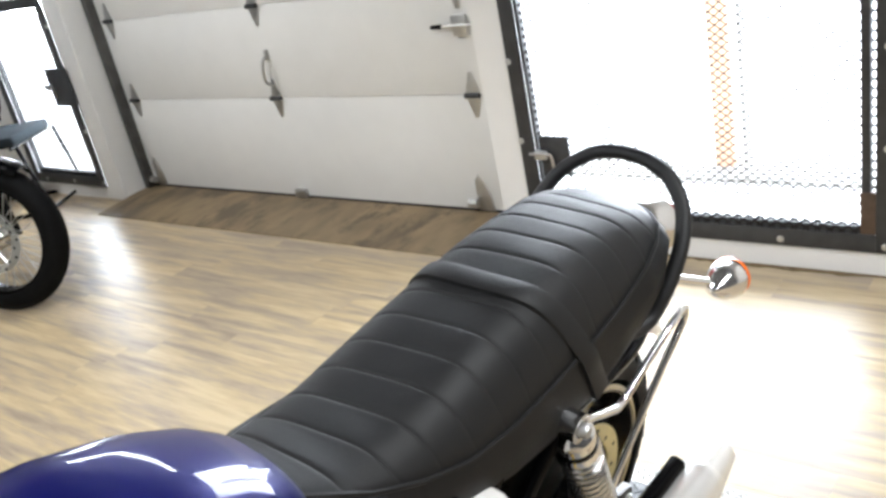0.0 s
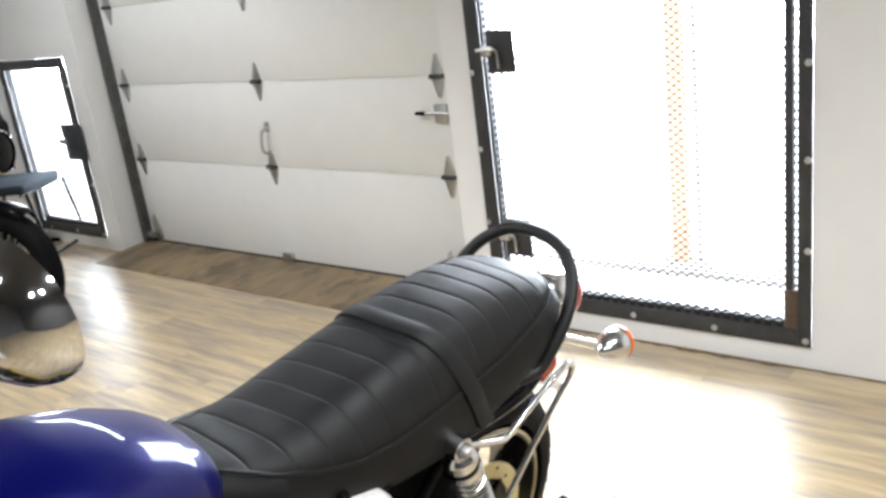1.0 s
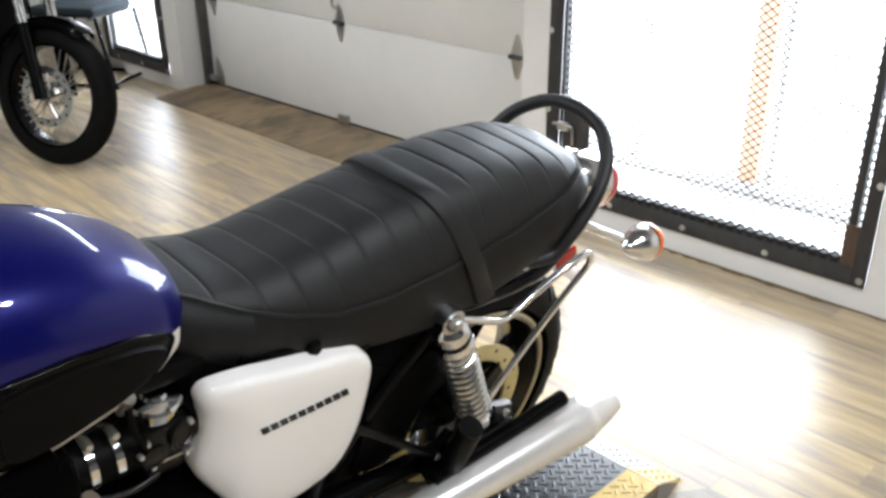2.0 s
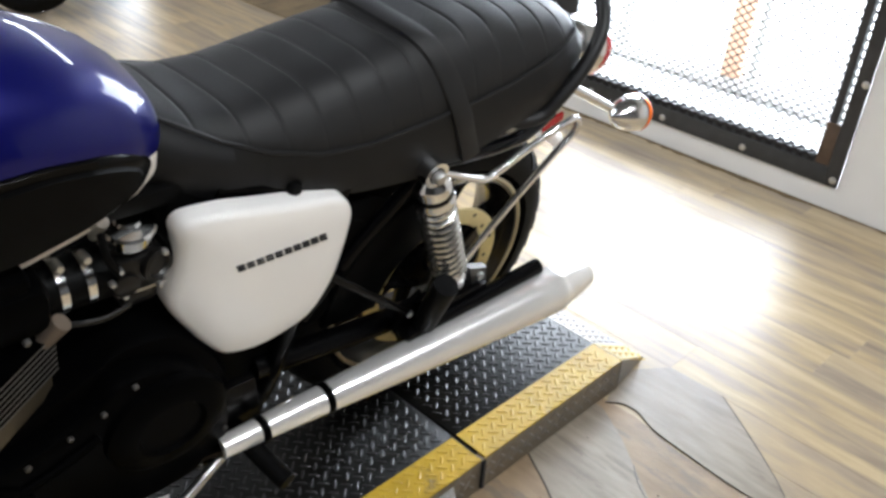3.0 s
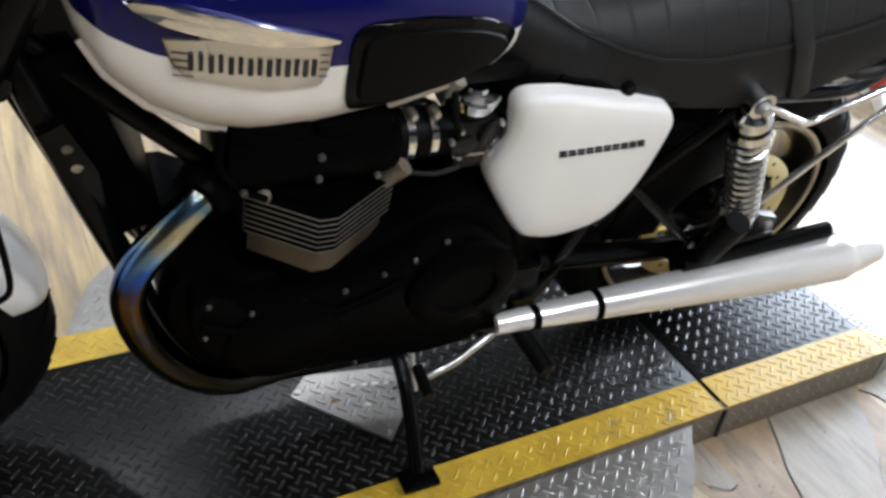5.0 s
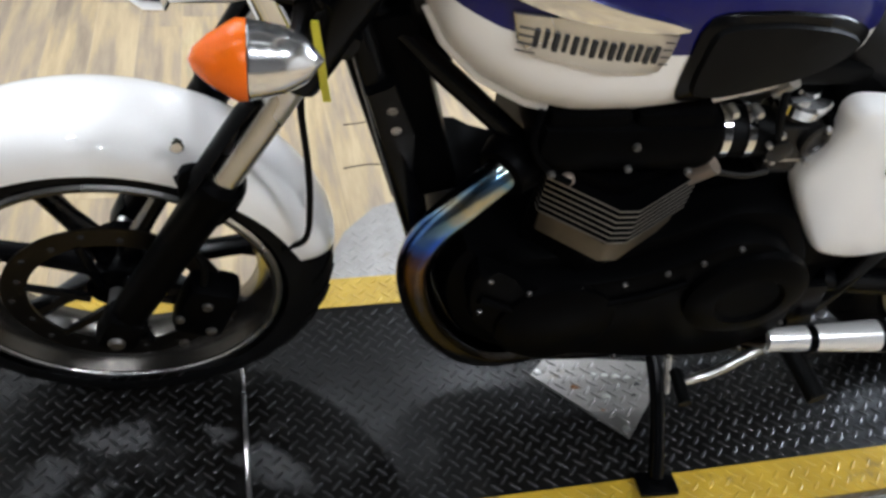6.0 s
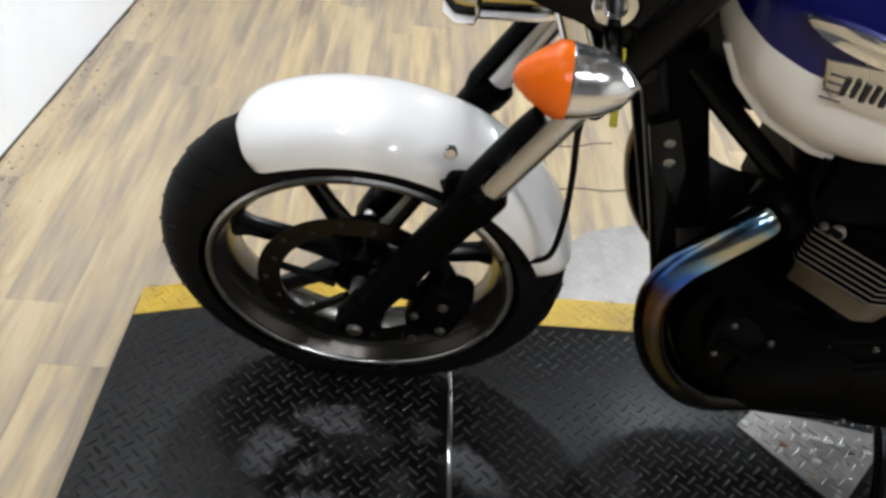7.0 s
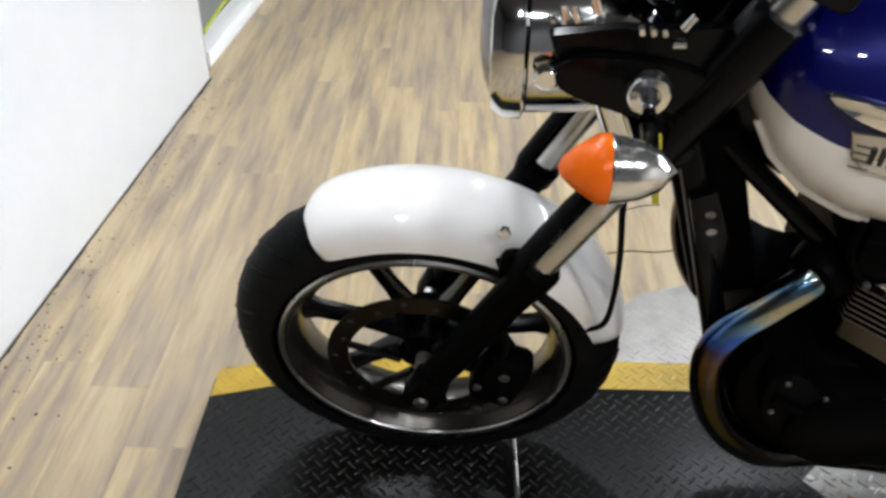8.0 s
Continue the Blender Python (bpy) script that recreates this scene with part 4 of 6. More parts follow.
fork = part("front_fork", box(fork_at(0.80, 0) + Vector((0.0, 0, 0)), (0.07, 0.24, 0.035), 0.01, Matrix.Rotation(radians(-25), 4, "Y")), M["black"], bike, "black lower fork yoke")
part("top_yoke", box(fork_at(1.0, 0), (0.08, 0.25, 0.03), 0.01, Matrix.Rotation(radians(-25), 4, "Y")), M["black"], fork, "black top yoke")
for y in (0.098, -0.098):
    sl = part("slider", lathe([(0, 0.0), (0, 0.02), (0.02, 0.025), (0.10, 0.025), (0.20, 0.026), (0.335, 0.027), (0.345, 0.031), (0.368, 0.031), (0.376, 0.024)], fork_at(0.255, y), Vector((-0.53, 0, 1)), 20), M["engine"], fork, "black fork slider")
    guard = [[fork_at(z, y) + Vector((0.88 * math.cos(a), 0, 0.47 * math.cos(a))) * r + Vector((0, r * math.sin(a), 0)) for a in (radians(-75 + 14 * i) for i in range(9))] + [fork_at(z, y) + Vector((0.88 * math.cos(a), 0, 0.47 * math.cos(a))) * (r - 0.004) + Vector((0, (r - 0.004) * math.sin(a), 0)) for a in (radians(37 - 14 * i) for i in range(9))] for z, r in ((0.57, 0.034), (0.62, 0.034), (0.67, 0.033), (0.70, 0.030))]
    part("shroud", rings(guard), M["engine"], sl, "black stanchion shroud")
    part("stanchion", rod(fork_at(0.58, y), fork_at(1.02, y), 0.0205, n=20), M["satin"], fork, "grey steel fork tube")
    part("axle_clamp", box(fork_at(0.292, y * 1.05), (0.058, 0.05, 0.075), 0.016, Matrix.Rotation(radians(-25), 4, "Y")), M["engine"], sl)
    part("lower_cover", rod(fork_at(0.74, y), fork_at(0.96, y), 0.030, n=18), M["black"], fork)
part("axle", rod((1.456, -0.13, 0.30), (1.456, 0.118, 0.30), 0.012), M["zinc"], fork)
bolt("axle_nut", (1.453, 0.122, 0.288), (0, 1, 0), 0.012, 0.012, M["dull_bolt"], fork)
cal = part("brake_caliper", box((1.335, 0.075, 0.30), (0.075, 0.055, 0.11), 0.016, Matrix.Rotation(radians(-20), 4, "Y")), M["engine"], fork, "black brake caliper")
for dz in (-0.03, 0.03):
    bolt("bolt", (1.33, 0.10, 0.30 + dz), (0, 1, 0), 0.008, 0.007, M["dull_bolt"], cal)
    bolt("pad_pin", (1.37, 0.10, 0.27 + dz), (0, 1, 0), 0.007, 0.006, M["dull_bolt"], cal)
part("brake_hose", tube([(1.335, 0.085, 0.35), (1.33, 0.085, 0.40), (1.345, 0.088, 0.46), (1.33, 0.092, 0.50)], 0.005, 8), M["rubber"], fork, "black brake hose")
part("speed_cable", tube([(1.225, 0.06, 0.40), (1.197, 0.08, 0.445), (1.192, 0.087, 0.52), (1.195, 0.087, 0.60), (1.203, 0.087, 0.70), (1.19, 0.095, 0.80), (1.16, 0.10, 0.92)], 0.0042, 8), M["rubber"], fork, "thin black cable")

# headlamp, instruments, handlebar
lampc = Vector((1.268, 0, 0.872))
hl = part("headlamp", lathe([(-0.10, 0.0), (-0.10, 0.02), (-0.085, 0.055), (-0.05, 0.082), (0.0, 0.093), (0.06, 0.096)], lampc, (1, 0, 0.0), 32), M["chrome"], bike, "round chrome headlamp")
part("bezel", lathe([(0.06, 0.094), (0.065, 0.103), (0.085, 0.104), (0.098, 0.096), (0.10, 0.088), (0.092, 0.086)], lampc, (1, 0, 0), 32), M["chrome"], hl, "chrome bezel")
part("lens", lathe([(0.095, 0.087), (0.108, 0.06), (0.113, 0.03), (0.114, 0)], lampc, (1, 0, 0), 28), M["glass"], hl, "clear glass lens")
for y in (0.112, -0.112):
    part("bracket", slab(rounded([(1.30, 0.90), (1.27, 0.915), (1.19, 0.91), (1.13, 0.88), (1.14, 0.83), (1.21, 0.84), (1.29, 0.87)], 3), y - 0.006, y + 0.006, 0.003), M["black"], hl, "black headlamp bracket")
    g = part("instrument", lathe([(-0.05, 0.0), (-0.05, 0.035), (-0.03, 0.047), (0.03, 0.05), (0.035, 0.05)], (1.175, y * 0.62, 1.03), (-0.4, 0, 1), 24), M["black"], bike, "round black instrument")
    part("ring", lathe([(0.033, 0.049), (0.036, 0.053), (0.042, 0.052), (0.043, 0.046)], (1.175, y * 0.62, 1.03), (-0.4, 0, 1), 24), M["chrome"], g, "chrome ring")
    part("dial", lathe([(0.038, 0.047), (0.0385, 0)], (1.175, y * 0.62, 1.03), (-0.4, 0, 1), 24), M["seal"], g)
bolt("lamp_bolt", (1.309, 0.104, 0.883), (0, 1, 0.1), 0.014, 0.012, M["chrome"], hl, "chrome lamp bolt")
for x, z, dx, dz, r in ((1.296, 0.955, 0.004, 0.016, 0.0045), (1.284, 0.952, 0.006, 0.018, 0.004), (1.266, 0.964, 0.008, 0.024, 0.006), (1.222, 0.941, 0.002, 0.008, 0.0042), (1.211, 0.941, 0.002, 0.008, 0.0042), (1.200, 0.941, 0.002, 0.008, 0.0042), (1.183, 0.948, -0.008, 0.016, 0.005), (1.19, 0.930, -0.012, 0.001, 0.005)):
    part("cable_end", rod((x, 0.111, z), (x + dx, 0.113, z + dz), r, r * 0.8, 10), M["chrome"], fork, "bright cable end")
part("yoke_cap", lathe([(0, 0.024), (0.012, 0.024), (0.017, 0.02), (0.018, 0.012), (0.013, 0.010), (0.013, 0)], (1.206, 0.118, 0.880), (0.1, 1, 0.2), 22), M["chrome"], fork, "round chrome cap")
part("fork_cover", rod((1.246, 0.100, 0.864), (1.222, 0.100, 0.806), 0.017, 0.020, 18), M["chrome"], fork, "short bright fork cover")
part("cable_guide", lathe([(-0.004, 0.012), (-0.004, 0.017), (0.004, 0.017), (0.004, 0.012)], (1.187, 0.115, 0.833), (0.4, 1, 0), 18, closed=True), M["black"], fork)
part("cowl", rings([[Vector((x, s * y, z)) for x, z in ((xa, za), (xb, zb))] + [Vector((x, s * (y - 0.012), z)) for x, z in ((xb, zb), (xa, za))] for s, y, xa, za, xb, zb in ((1, 0.104, 1.305, 0.93, 1.295, 0.865), (1, 0.110, 1.24, 0.945, 1.235, 0.845), (1, 0.110, 1.18, 0.945, 1.165, 0.825), (1, 0.102, 1.135, 0.945, 1.12, 0.845), (1, 0.092, 1.10, 0.95, 1.095, 0.885))]), M["black"], hl, "black lamp bracket cowl")
part("lever_perch", rings([[(1.17 + dx, 0.25 + r * math.cos(a), 1.12 + dz + r * 0.8 * math.sin(a)) for a in (2 * math.pi * i / 12 for i in range(12))] for dx, dz, r in ((0.03, -0.035, 0.008), (0.022, -0.025, 0.017), (0, 0, 0.02), (-0.03, 0.03, 0.018), (-0.045, 0.045, 0.009))]), M["satin"], bike, "satin metal lever perch")
for x, z, r in ((1.185, 0.815, 0.022), (1.165, 0.765, 0.016)):
    horn = part("horn", lathe([(-0.03, r * 0.5), (0, r), (0.018, r), (0.022, r * 0.7), (0.02, 0)], (x, 0.045, z), (0.2, 1, 0), 18), M["satin"], bike, "small round satin metal horn")
bar = part("handlebar", tube([(0.920, 0.470, 1.170), (1.045, 0.365, 1.182), (1.10, 0.19, 1.17), (1.09, 0.08, 1.07), (1.085, 0, 1.05), (1.09, -0.08, 1.07), (1.10, -0.19, 1.17), (1.045, -0.365, 1.182), (0.920, -0.470, 1.170)], 0.011, 12), M["chrome"], bike, "chrome handlebar")
for s in (1, -1):
    part("grip", tube([(0.932, s * 0.460, 1.172), (0.98, s * 0.42, 1.178), (1.03, s * 0.378, 1.183)], 0.017, 12), M["rubber"], bar, "black rubber grip")
    part("bar_end", ball((0.917, s * 0.472, 1.170), (0.0125, 0.0125, 0.0125), 14), M["chrome"], bar, "chrome bar end")
    part("switch", box((1.08, s * 0.31, 1.185), (0.05, 0.045, 0.045), 0.012), M["black"], bar)
    lv = part("lever", tube([(1.125, s * 0.30, 1.18), (1.10, s * 0.37, 1.165), (1.06, s * 0.43, 1.145), (1.02, s * 0.46, 1.122)], 0.0048, 8), M["satin"], bar, "satin metal lever")
    part("lever_ball", ball((1.018, s * 0.461, 1.120), (0.008, 0.008, 0.008), 12), M["satin"], lv)
    part("mirror_stalk", tube([(1.09, s * 0.32, 1.20), (1.08, s * 0.39, 1.29), (1.02, s * 0.48, 1.37), (0.958, s * 0.528, 1.42)], 0.005, 8), M["chrome"], bar, "chrome mirror stalk")
    mr = part("mirror", lathe([(-0.022, 0.0), (-0.018, 0.018), (-0.009, 0.027), (0.0, 0.031), (0.006, 0.031)], (0.940, s * 0.53, 1.424), (-0.95, -s * 0.15, 0.1), 28), M["chrome"], bar, "round chrome mirror")
    part("mirror_glass", lathe([(0.0055, 0.030), (0.006, 0)], (0.940, s * 0.53, 1.424), (-0.95, -s * 0.15, 0.1), 28), M["chrome"], mr)

# turn signals


def signal(c, d, lens_r, body, stem, stem_mat):
    """c: the joint of lens and body; d: the way the lens faces."""
    d = Vector(d)
    g = part("turn_signal", lathe([(0.0, lens_r * 0.99), (-0.003, lens_r * 1.03), (-0.007, lens_r * 0.99), (-0.012, lens_r * 0.98), (-0.03, lens_r * 0.86), (-0.048, lens_r * 0.6), (-body, lens_r * 0.24), (-body - 0.006, 0.0)], c, d, 24), M["soft_chrome"], bike, "bullet-shaped chrome turn signal")
    part("lens", lathe([(-0.001, lens_r * 1.03), (0.007, lens_r * 1.04), (0.014, lens_r * 0.93), (0.03, lens_r * 0.62), (0.042, lens_r * 0.3), (0.046, 0)], c, d, 24), M["orange"], g, "orange ribbed lens")
    part("stem", tube(stem, 0.009, 10), stem_mat, g)
    return g


for s in (1, -1):
    signal((1.252, s * 0.235, 0.876), (1, 0, 0), 0.0325, 0.058, [(1.20, s * 0.10, 0.838), (1.205, s * 0.16, 0.857), (1.213, s * 0.225, 0.880)], M["black"])
    signal((-0.312, s * 0.158, 0.672), (-1, 0, -0.12), 0.034, 0.062, [(-0.12, s * 0.10, 0.755), (-0.18, s * 0.122, 0.725), (-0.25, s * 0.145, 0.69)], M["chrome"])
    part("stalk_boot", rod((-0.09, s * 0.088, 0.77), (-0.15, s * 0.112, 0.741), 0.013, 0.011), M["rubber"], bike, "black rubber signal mount")

# fuel tank
TANK = [  # x, top z, bottom z, half width, z of the widest line
    (0.548, 0.835, 0.775, 0.050, 0.805), (0.562, 0.862, 0.752, 0.085, 0.805), (0.60, 0.894, 0.734, 0.108, 0.808), (0.66, 0.928, 0.716, 0.126, 0.812), (0.74, 0.954, 0.700, 0.141, 0.816),
    (0.83, 0.968, 0.688, 0.152, 0.820), (0.91, 0.974, 0.687, 0.156, 0.823), (0.965, 0.975, 0.702, 0.153, 0.832), (1.02, 0.970, 0.733, 0.143, 0.846), (1.058, 0.962, 0.770, 0.126, 0.865), (1.082, 0.946, 0.815, 0.098, 0.882), (1.094, 0.920, 0.855, 0.050, 0.888)]
loops = []
for x in list(np.linspace(0.548, 0.60, 6)) + list(np.linspace(0.62, 1.04, 18)) + list(np.linspace(1.048, 1.094, 8)):
    zt, zb, hw, zm = interp(TANK, x)
    sec = []
    for i in range(40):
        a = 2 * math.pi * i / 40
        c, s = math.cos(a), math.sin(a)
        y = hw * math.copysign(abs(c) ** 0.78, c)
        z = zm + (zt - zm) * abs(s) ** 0.86 if s >= 0 else zm - (zm - zb) * abs(s) ** 0.55
        sec.append((x, y, z))
    loops.append(sec)
tank = part("fuel_tank", rings(loops), M["tank"], bike, "deep blue fuel tank with off-white lower panel", 60)
for s in (1, -1):
    edge = []
    for x in np.linspace(0.60, 1.078, 26):
        zt, zb, hw, zm = interp(TANK, x)
        a = radians(314)
        edge.append((x, s * (hw * math.cos(a) ** 0.78 + 0.004), zm - (zm - zb) * abs(math.sin(a)) ** 0.55))
    part("seam_bead", tube(edge, 0.0055, 8, 0), M["tank"], tank, "rolled seam along the tank's lower edge")
part("filler_cap", lathe([(0, 0.032), (0.012, 0.034), (0.02, 0.028), (0.022, 0)], (0.86, 0, 0.962), (0, 0, 1), 24), M["chrome"], tank, "chrome filler cap")


def tank_y(x, z):
    zt, zb, hw, zm = interp(TANK, x)
    s = (z - zm) / (zt - zm) if z > zm else (zm - z) / (zm - zb)
    s = min(0.999, abs(s)) ** (1 / 0.86 if z > zm else 1 / 0.55)
    return hw * (1 - s * s) ** 0.39


def on_tank(outline, lift0, lift1, inset=0.004):
    """A pad that follows the tank's side."""
    c = sum((Vector(p) for p in outline), Vector((0, 0))) / len(outline)
    loops = []
    for k, h in ((1.0, lift0), (1.0, lift1 * 0.6), (0.97, lift1), (0.7, lift1), (0.35, lift1), (0.05, lift1)):
        loops.append([(q.x, tank_y(q.x, q.y) + h, q.y) for q in (c + (Vector(p) - c) * k for p in outline)])
    return rings(loops)


part("pad_rim", on_tank(rounded([(0.808, 0.752), (0.814, 0.815), (0.803, 0.858), (0.735, 0.860), (0.683, 0.852), (0.636, 0.840), (0.594, 0.818), (0.584, 0.797), (0.612, 0.770), (0.66, 0.756), (0.72, 0.746), (0.77, 0.743)], 4), -0.004, 0.0045), M["black"], tank, "glossy black knee pad rim")
pad = part("knee_pad", on_tank(rounded([(0.797, 0.765), (0.802, 0.812), (0.792, 0.847), (0.735, 0.849), (0.683, 0.841), (0.64, 0.829), (0.606, 0.811), (0.602, 0.796), (0.632, 0.776), (0.70, 0.761), (0.76, 0.754)], 4), -0.004, 0.010), M["rubber"], tank, "black rubber knee pad")
badge = part("tank_badge", on_tank([(1.008, 0.862), (1.0, 0.832), (0.985, 0.817), (0.90, 0.797), (0.845, 0.797), (0.838, 0.815), (0.836, 0.842), (0.90, 0.855), (0.96, 0.862)], -0.003, 0.005), M["satin"], tank, "chrome winged badge with dark bars")
part("badge_spear", on_tank(rounded([(1.04, 0.896), (1.005, 0.897), (0.96, 0.889), (0.90, 0.872), (0.826, 0.852), (0.86, 0.848), (0.94, 0.86), (1.005, 0.877)], 3), -0.002, 0.009), M["chrome"], badge, "polished spear")
for k in range(7):
    x = 0.978 - 0.0195 * k
    zc = 0.838 - 0.0008 * k - 0.10 * (0.978 - x)
    for dx, dz, w, h in ((0.0045, 0, 0.0050, 0.0195), (-0.005, 0, 0.0042, 0.0195)):
        part("dark_bar", box((x + dx, tank_y(x + dx, zc + dz) + 0.0052, zc + dz), (w, 0.005, h)), M["seal"], badge)
for dz in (0.0, -0.009, -0.018, -0.027):
    pts = [(x, tank_y(x, 0.848 + dz - 0.08 * (1.0 - x)) + 0.0052, 0.848 + dz - 0.08 * (1.0 - x)) for x in (1.0, 0.99, 0.98)]
    part("feather_line", tube(pts, 0.0007, 6, 0), M["seal"], badge)
    pts = [(x, tank_y(x, 0.848 + dz - 0.08 * (1.0 - x)) + 0.0052, 0.848 + dz - 0.08 * (1.0 - x)) for x in (0.85, 0.84)]
    part("feather_line", tube(pts, 0.0007, 6, 0), M["seal"], badge)

# seat: ribbed top, plain skirt, piped seam, strap
SEAT = [  # x, seam z, skirt bottom z, half width, crown z
    (0.592, 0.848, 0.775, 0.036, 0.850), (0.575, 0.838, 0.748, 0.052, 0.845), (0.54, 0.824, 0.736, 0.072, 0.834), (0.49, 0.799, 0.716, 0.094, 0.824), (0.43, 0.777, 0.700, 0.111, 0.824), (0.36, 0.762, 0.689, 0.125, 0.836),
    (0.28, 0.758, 0.674, 0.130, 0.852), (0.19, 0.766, 0.664, 0.131, 0.866), (0.10, 0.778, 0.670, 0.131, 0.877), (0.02, 0.790, 0.694, 0.128, 0.879), (-0.06, 0.810, 0.722, 0.122, 0.873), (-0.11, 0.822, 0.734, 0.110, 0.861),
    (-0.15, 0.828, 0.742, 0.090, 0.848), (-0.172, 0.829, 0.748, 0.066, 0.839), (-0.184, 0.828, 0.752, 0.038, 0.832)]
RIB = 0.0515
SLANT = 0.22
grooves = [0.0125 + RIB * k for k in range(-2, 11)]
xs = sorted(list(np.linspace(0.592, 0.575, 3)) + [g + d for g in grooves for d in (-0.0235, -0.016, -0.009, -0.005, -0.0025, -0.0011, 0, 0.0011, 0.0025, 0.005, 0.009, 0.015) if g + d < 0.57] + list(np.linspace(-0.134, -0.182, 10)), reverse=True)
top, skirt, seam = [], [], []
for x in xs:
    zs, zb, hw, zc = interp(SEAT, x)
    away = min(abs(x - g) for g in grooves)
    dip = 0.0024 * math.exp(-(away / 0.0019) ** 2) - 0.0003 * (1 - (1 - min(1, away / (RIB / 2))) ** 2) if 0.55 > x > -0.125 else 0
    sec = []
    square = min(1, max(0, (0.60 - x) / 0.12)) * min(1, max(0, (x + 0.19) / 0.10))
    for i in range(25):
        u = -1 + 2 * i / 24
        xx = x - SLANT * hw * u * square
        zs_, zb_, hw_, zc_ = interp(SEAT, xx)
        d = dip * min(1, (1 - abs(u)) * 9)
        sec.append((xx, hw_ * u, zs_ + (zc_ - zs_) * (1 - abs(u) ** 4.2) - d))
    top.append(sec + [(p[0], p[1] * 0.98, p[2] - 0.012) for p in (sec[-1], sec[0])])
    sk = []
    for s in (1, -1):
        wide = 0.007 + 0.013 * min(1, max(0, (0.1 - x) / 0.2)) + 0.030 * min(1, max(0, (x - 0.44) / 0.12))
        xo = x - 0.016 * min(1, max(0, (-0.09 - x) / 0.09))
        col = [(x, s * (hw + 0.002), zs), (xo, s * (hw + wide), zs * 0.7 + zb * 0.3), (xo, s * (hw + wide), zs * 0.3 + zb * 0.7), (xo, s * (hw + wide - 0.007), zb)]
        sk += col if s > 0 else col[::-1]
    skirt.append(sk)
    seam.append((x, hw + 0.001, zs))
seat = part("seat", rings(top), M["vinyl"], bike, "long black vinyl seat with stitched ribs", 60)
part("skirt", rings(skirt), M["vinyl_side"], seat, "plain black vinyl skirt", 60)
part("piping", tube(seam + [(p[0], -p[1], p[2]) for p in seam[::-1]], 0.0036, 6, 0), M["vinyl"], seat)
bm = bmesh.new()
loops = []
for i in range(33):
    u = -1 + 2 * i / 32
    sec = []
    for dx, dh in ((-0.017, 0.0006), (-0.0165, 0.0065), (-0.013, 0.0078), (0, 0.0082), (0.013, 0.0078), (0.0165, 0.0065), (0.017, 0.0006), (0, -0.001)):
        f = max(0, (abs(u) - 0.8) / 0.2)
        v = max(-1, min(1, u / 0.8))
        x = 0.185 - 0.022 * v - 0.038 * abs(v) ** 3 - 0.046 * f + dx
        zs, zb, hw, zc = interp(SEAT, x)
        w = hw + 0.007
        if abs(u) < 0.8:
            y = hw * v
            z = zs + (zc - zs) * (1 - abs(v) ** 4.2) + dh
        else:
            y = math.copysign(w - 0.003 + dh * 1.2, u)
            z = zs + (zb + 0.006 - zs) * f
        sec.append((x, y, z))
    loops.append(sec)
part("strap", rings(loops), M["vinyl"], seat, "black vinyl passenger strap")
for x, z in ((0.397, 0.720),):
    bolt("seat_knob", (x, 0.118, z), (0, 1, 0), 0.011, 0.016, M["rubber"], seat)

# grab rail, tail, rear mudguard
HOOP = [(0.0, 0.095, 0.715), (-0.04, 0.116, 0.70)] + [(-0.08 - 0.8 * (z - 0.70), y, z) for y, z in ((0.127, 0.705), (0.133, 0.74), (0.133, 0.775), (0.126, 0.81), (0.107, 0.845), (0.07, 0.874), (0.035, 0.885), (0, 0.888))]
rail = part("grab_rail", tube([(x, s * y, z) for s, row in ((1, HOOP), (-1, HOOP[-2::-1])) for x, y, z in row], 0.0125, 12), M["grab"], bike, "black tubular grab rail hooped over the tail")
part("rear_mudguard", mudguard(RA, [(75, 1), (90, 1), (105, 1), (120, 1), (130, 1), (138, 0.95)], 0.335, 0.375, 0.082), M["white"], bike, "white rear mudguard")
tl = part("tail_lamp", lathe([(0.10, 0.0), (0.095, 0.02), (0.07, 0.045), (0.03, 0.055), (0.0, 0.057)], (-0.315, 0, 0.72), (1, 0, 0.25), 24), M["soft_chrome"], bike, "chrome tail lamp")
part("lens", lathe([(0.0, 0.056), (-0.02, 0.055), (-0.04, 0.045), (-0.052, 0.02), (-0.054, 0)], (-0.315, 0, 0.72), (1, 0, 0.25), 24), M["red"], tl, "red tail lens")
part("lamp_bracket", box((-0.225, 0, 0.735), (0.13, 0.09, 0.05), 0.02), M["soft_chrome"], tl, "chrome bracket")
for s in (1, -1):
    rf = part("reflector", box((-0.19, s * 0.083, 0.632), (0.05, 0.008, 0.03), 0.003, Matrix.Rotation(radians(18), 4, "Y")), M["red"], bike, "red side reflector")
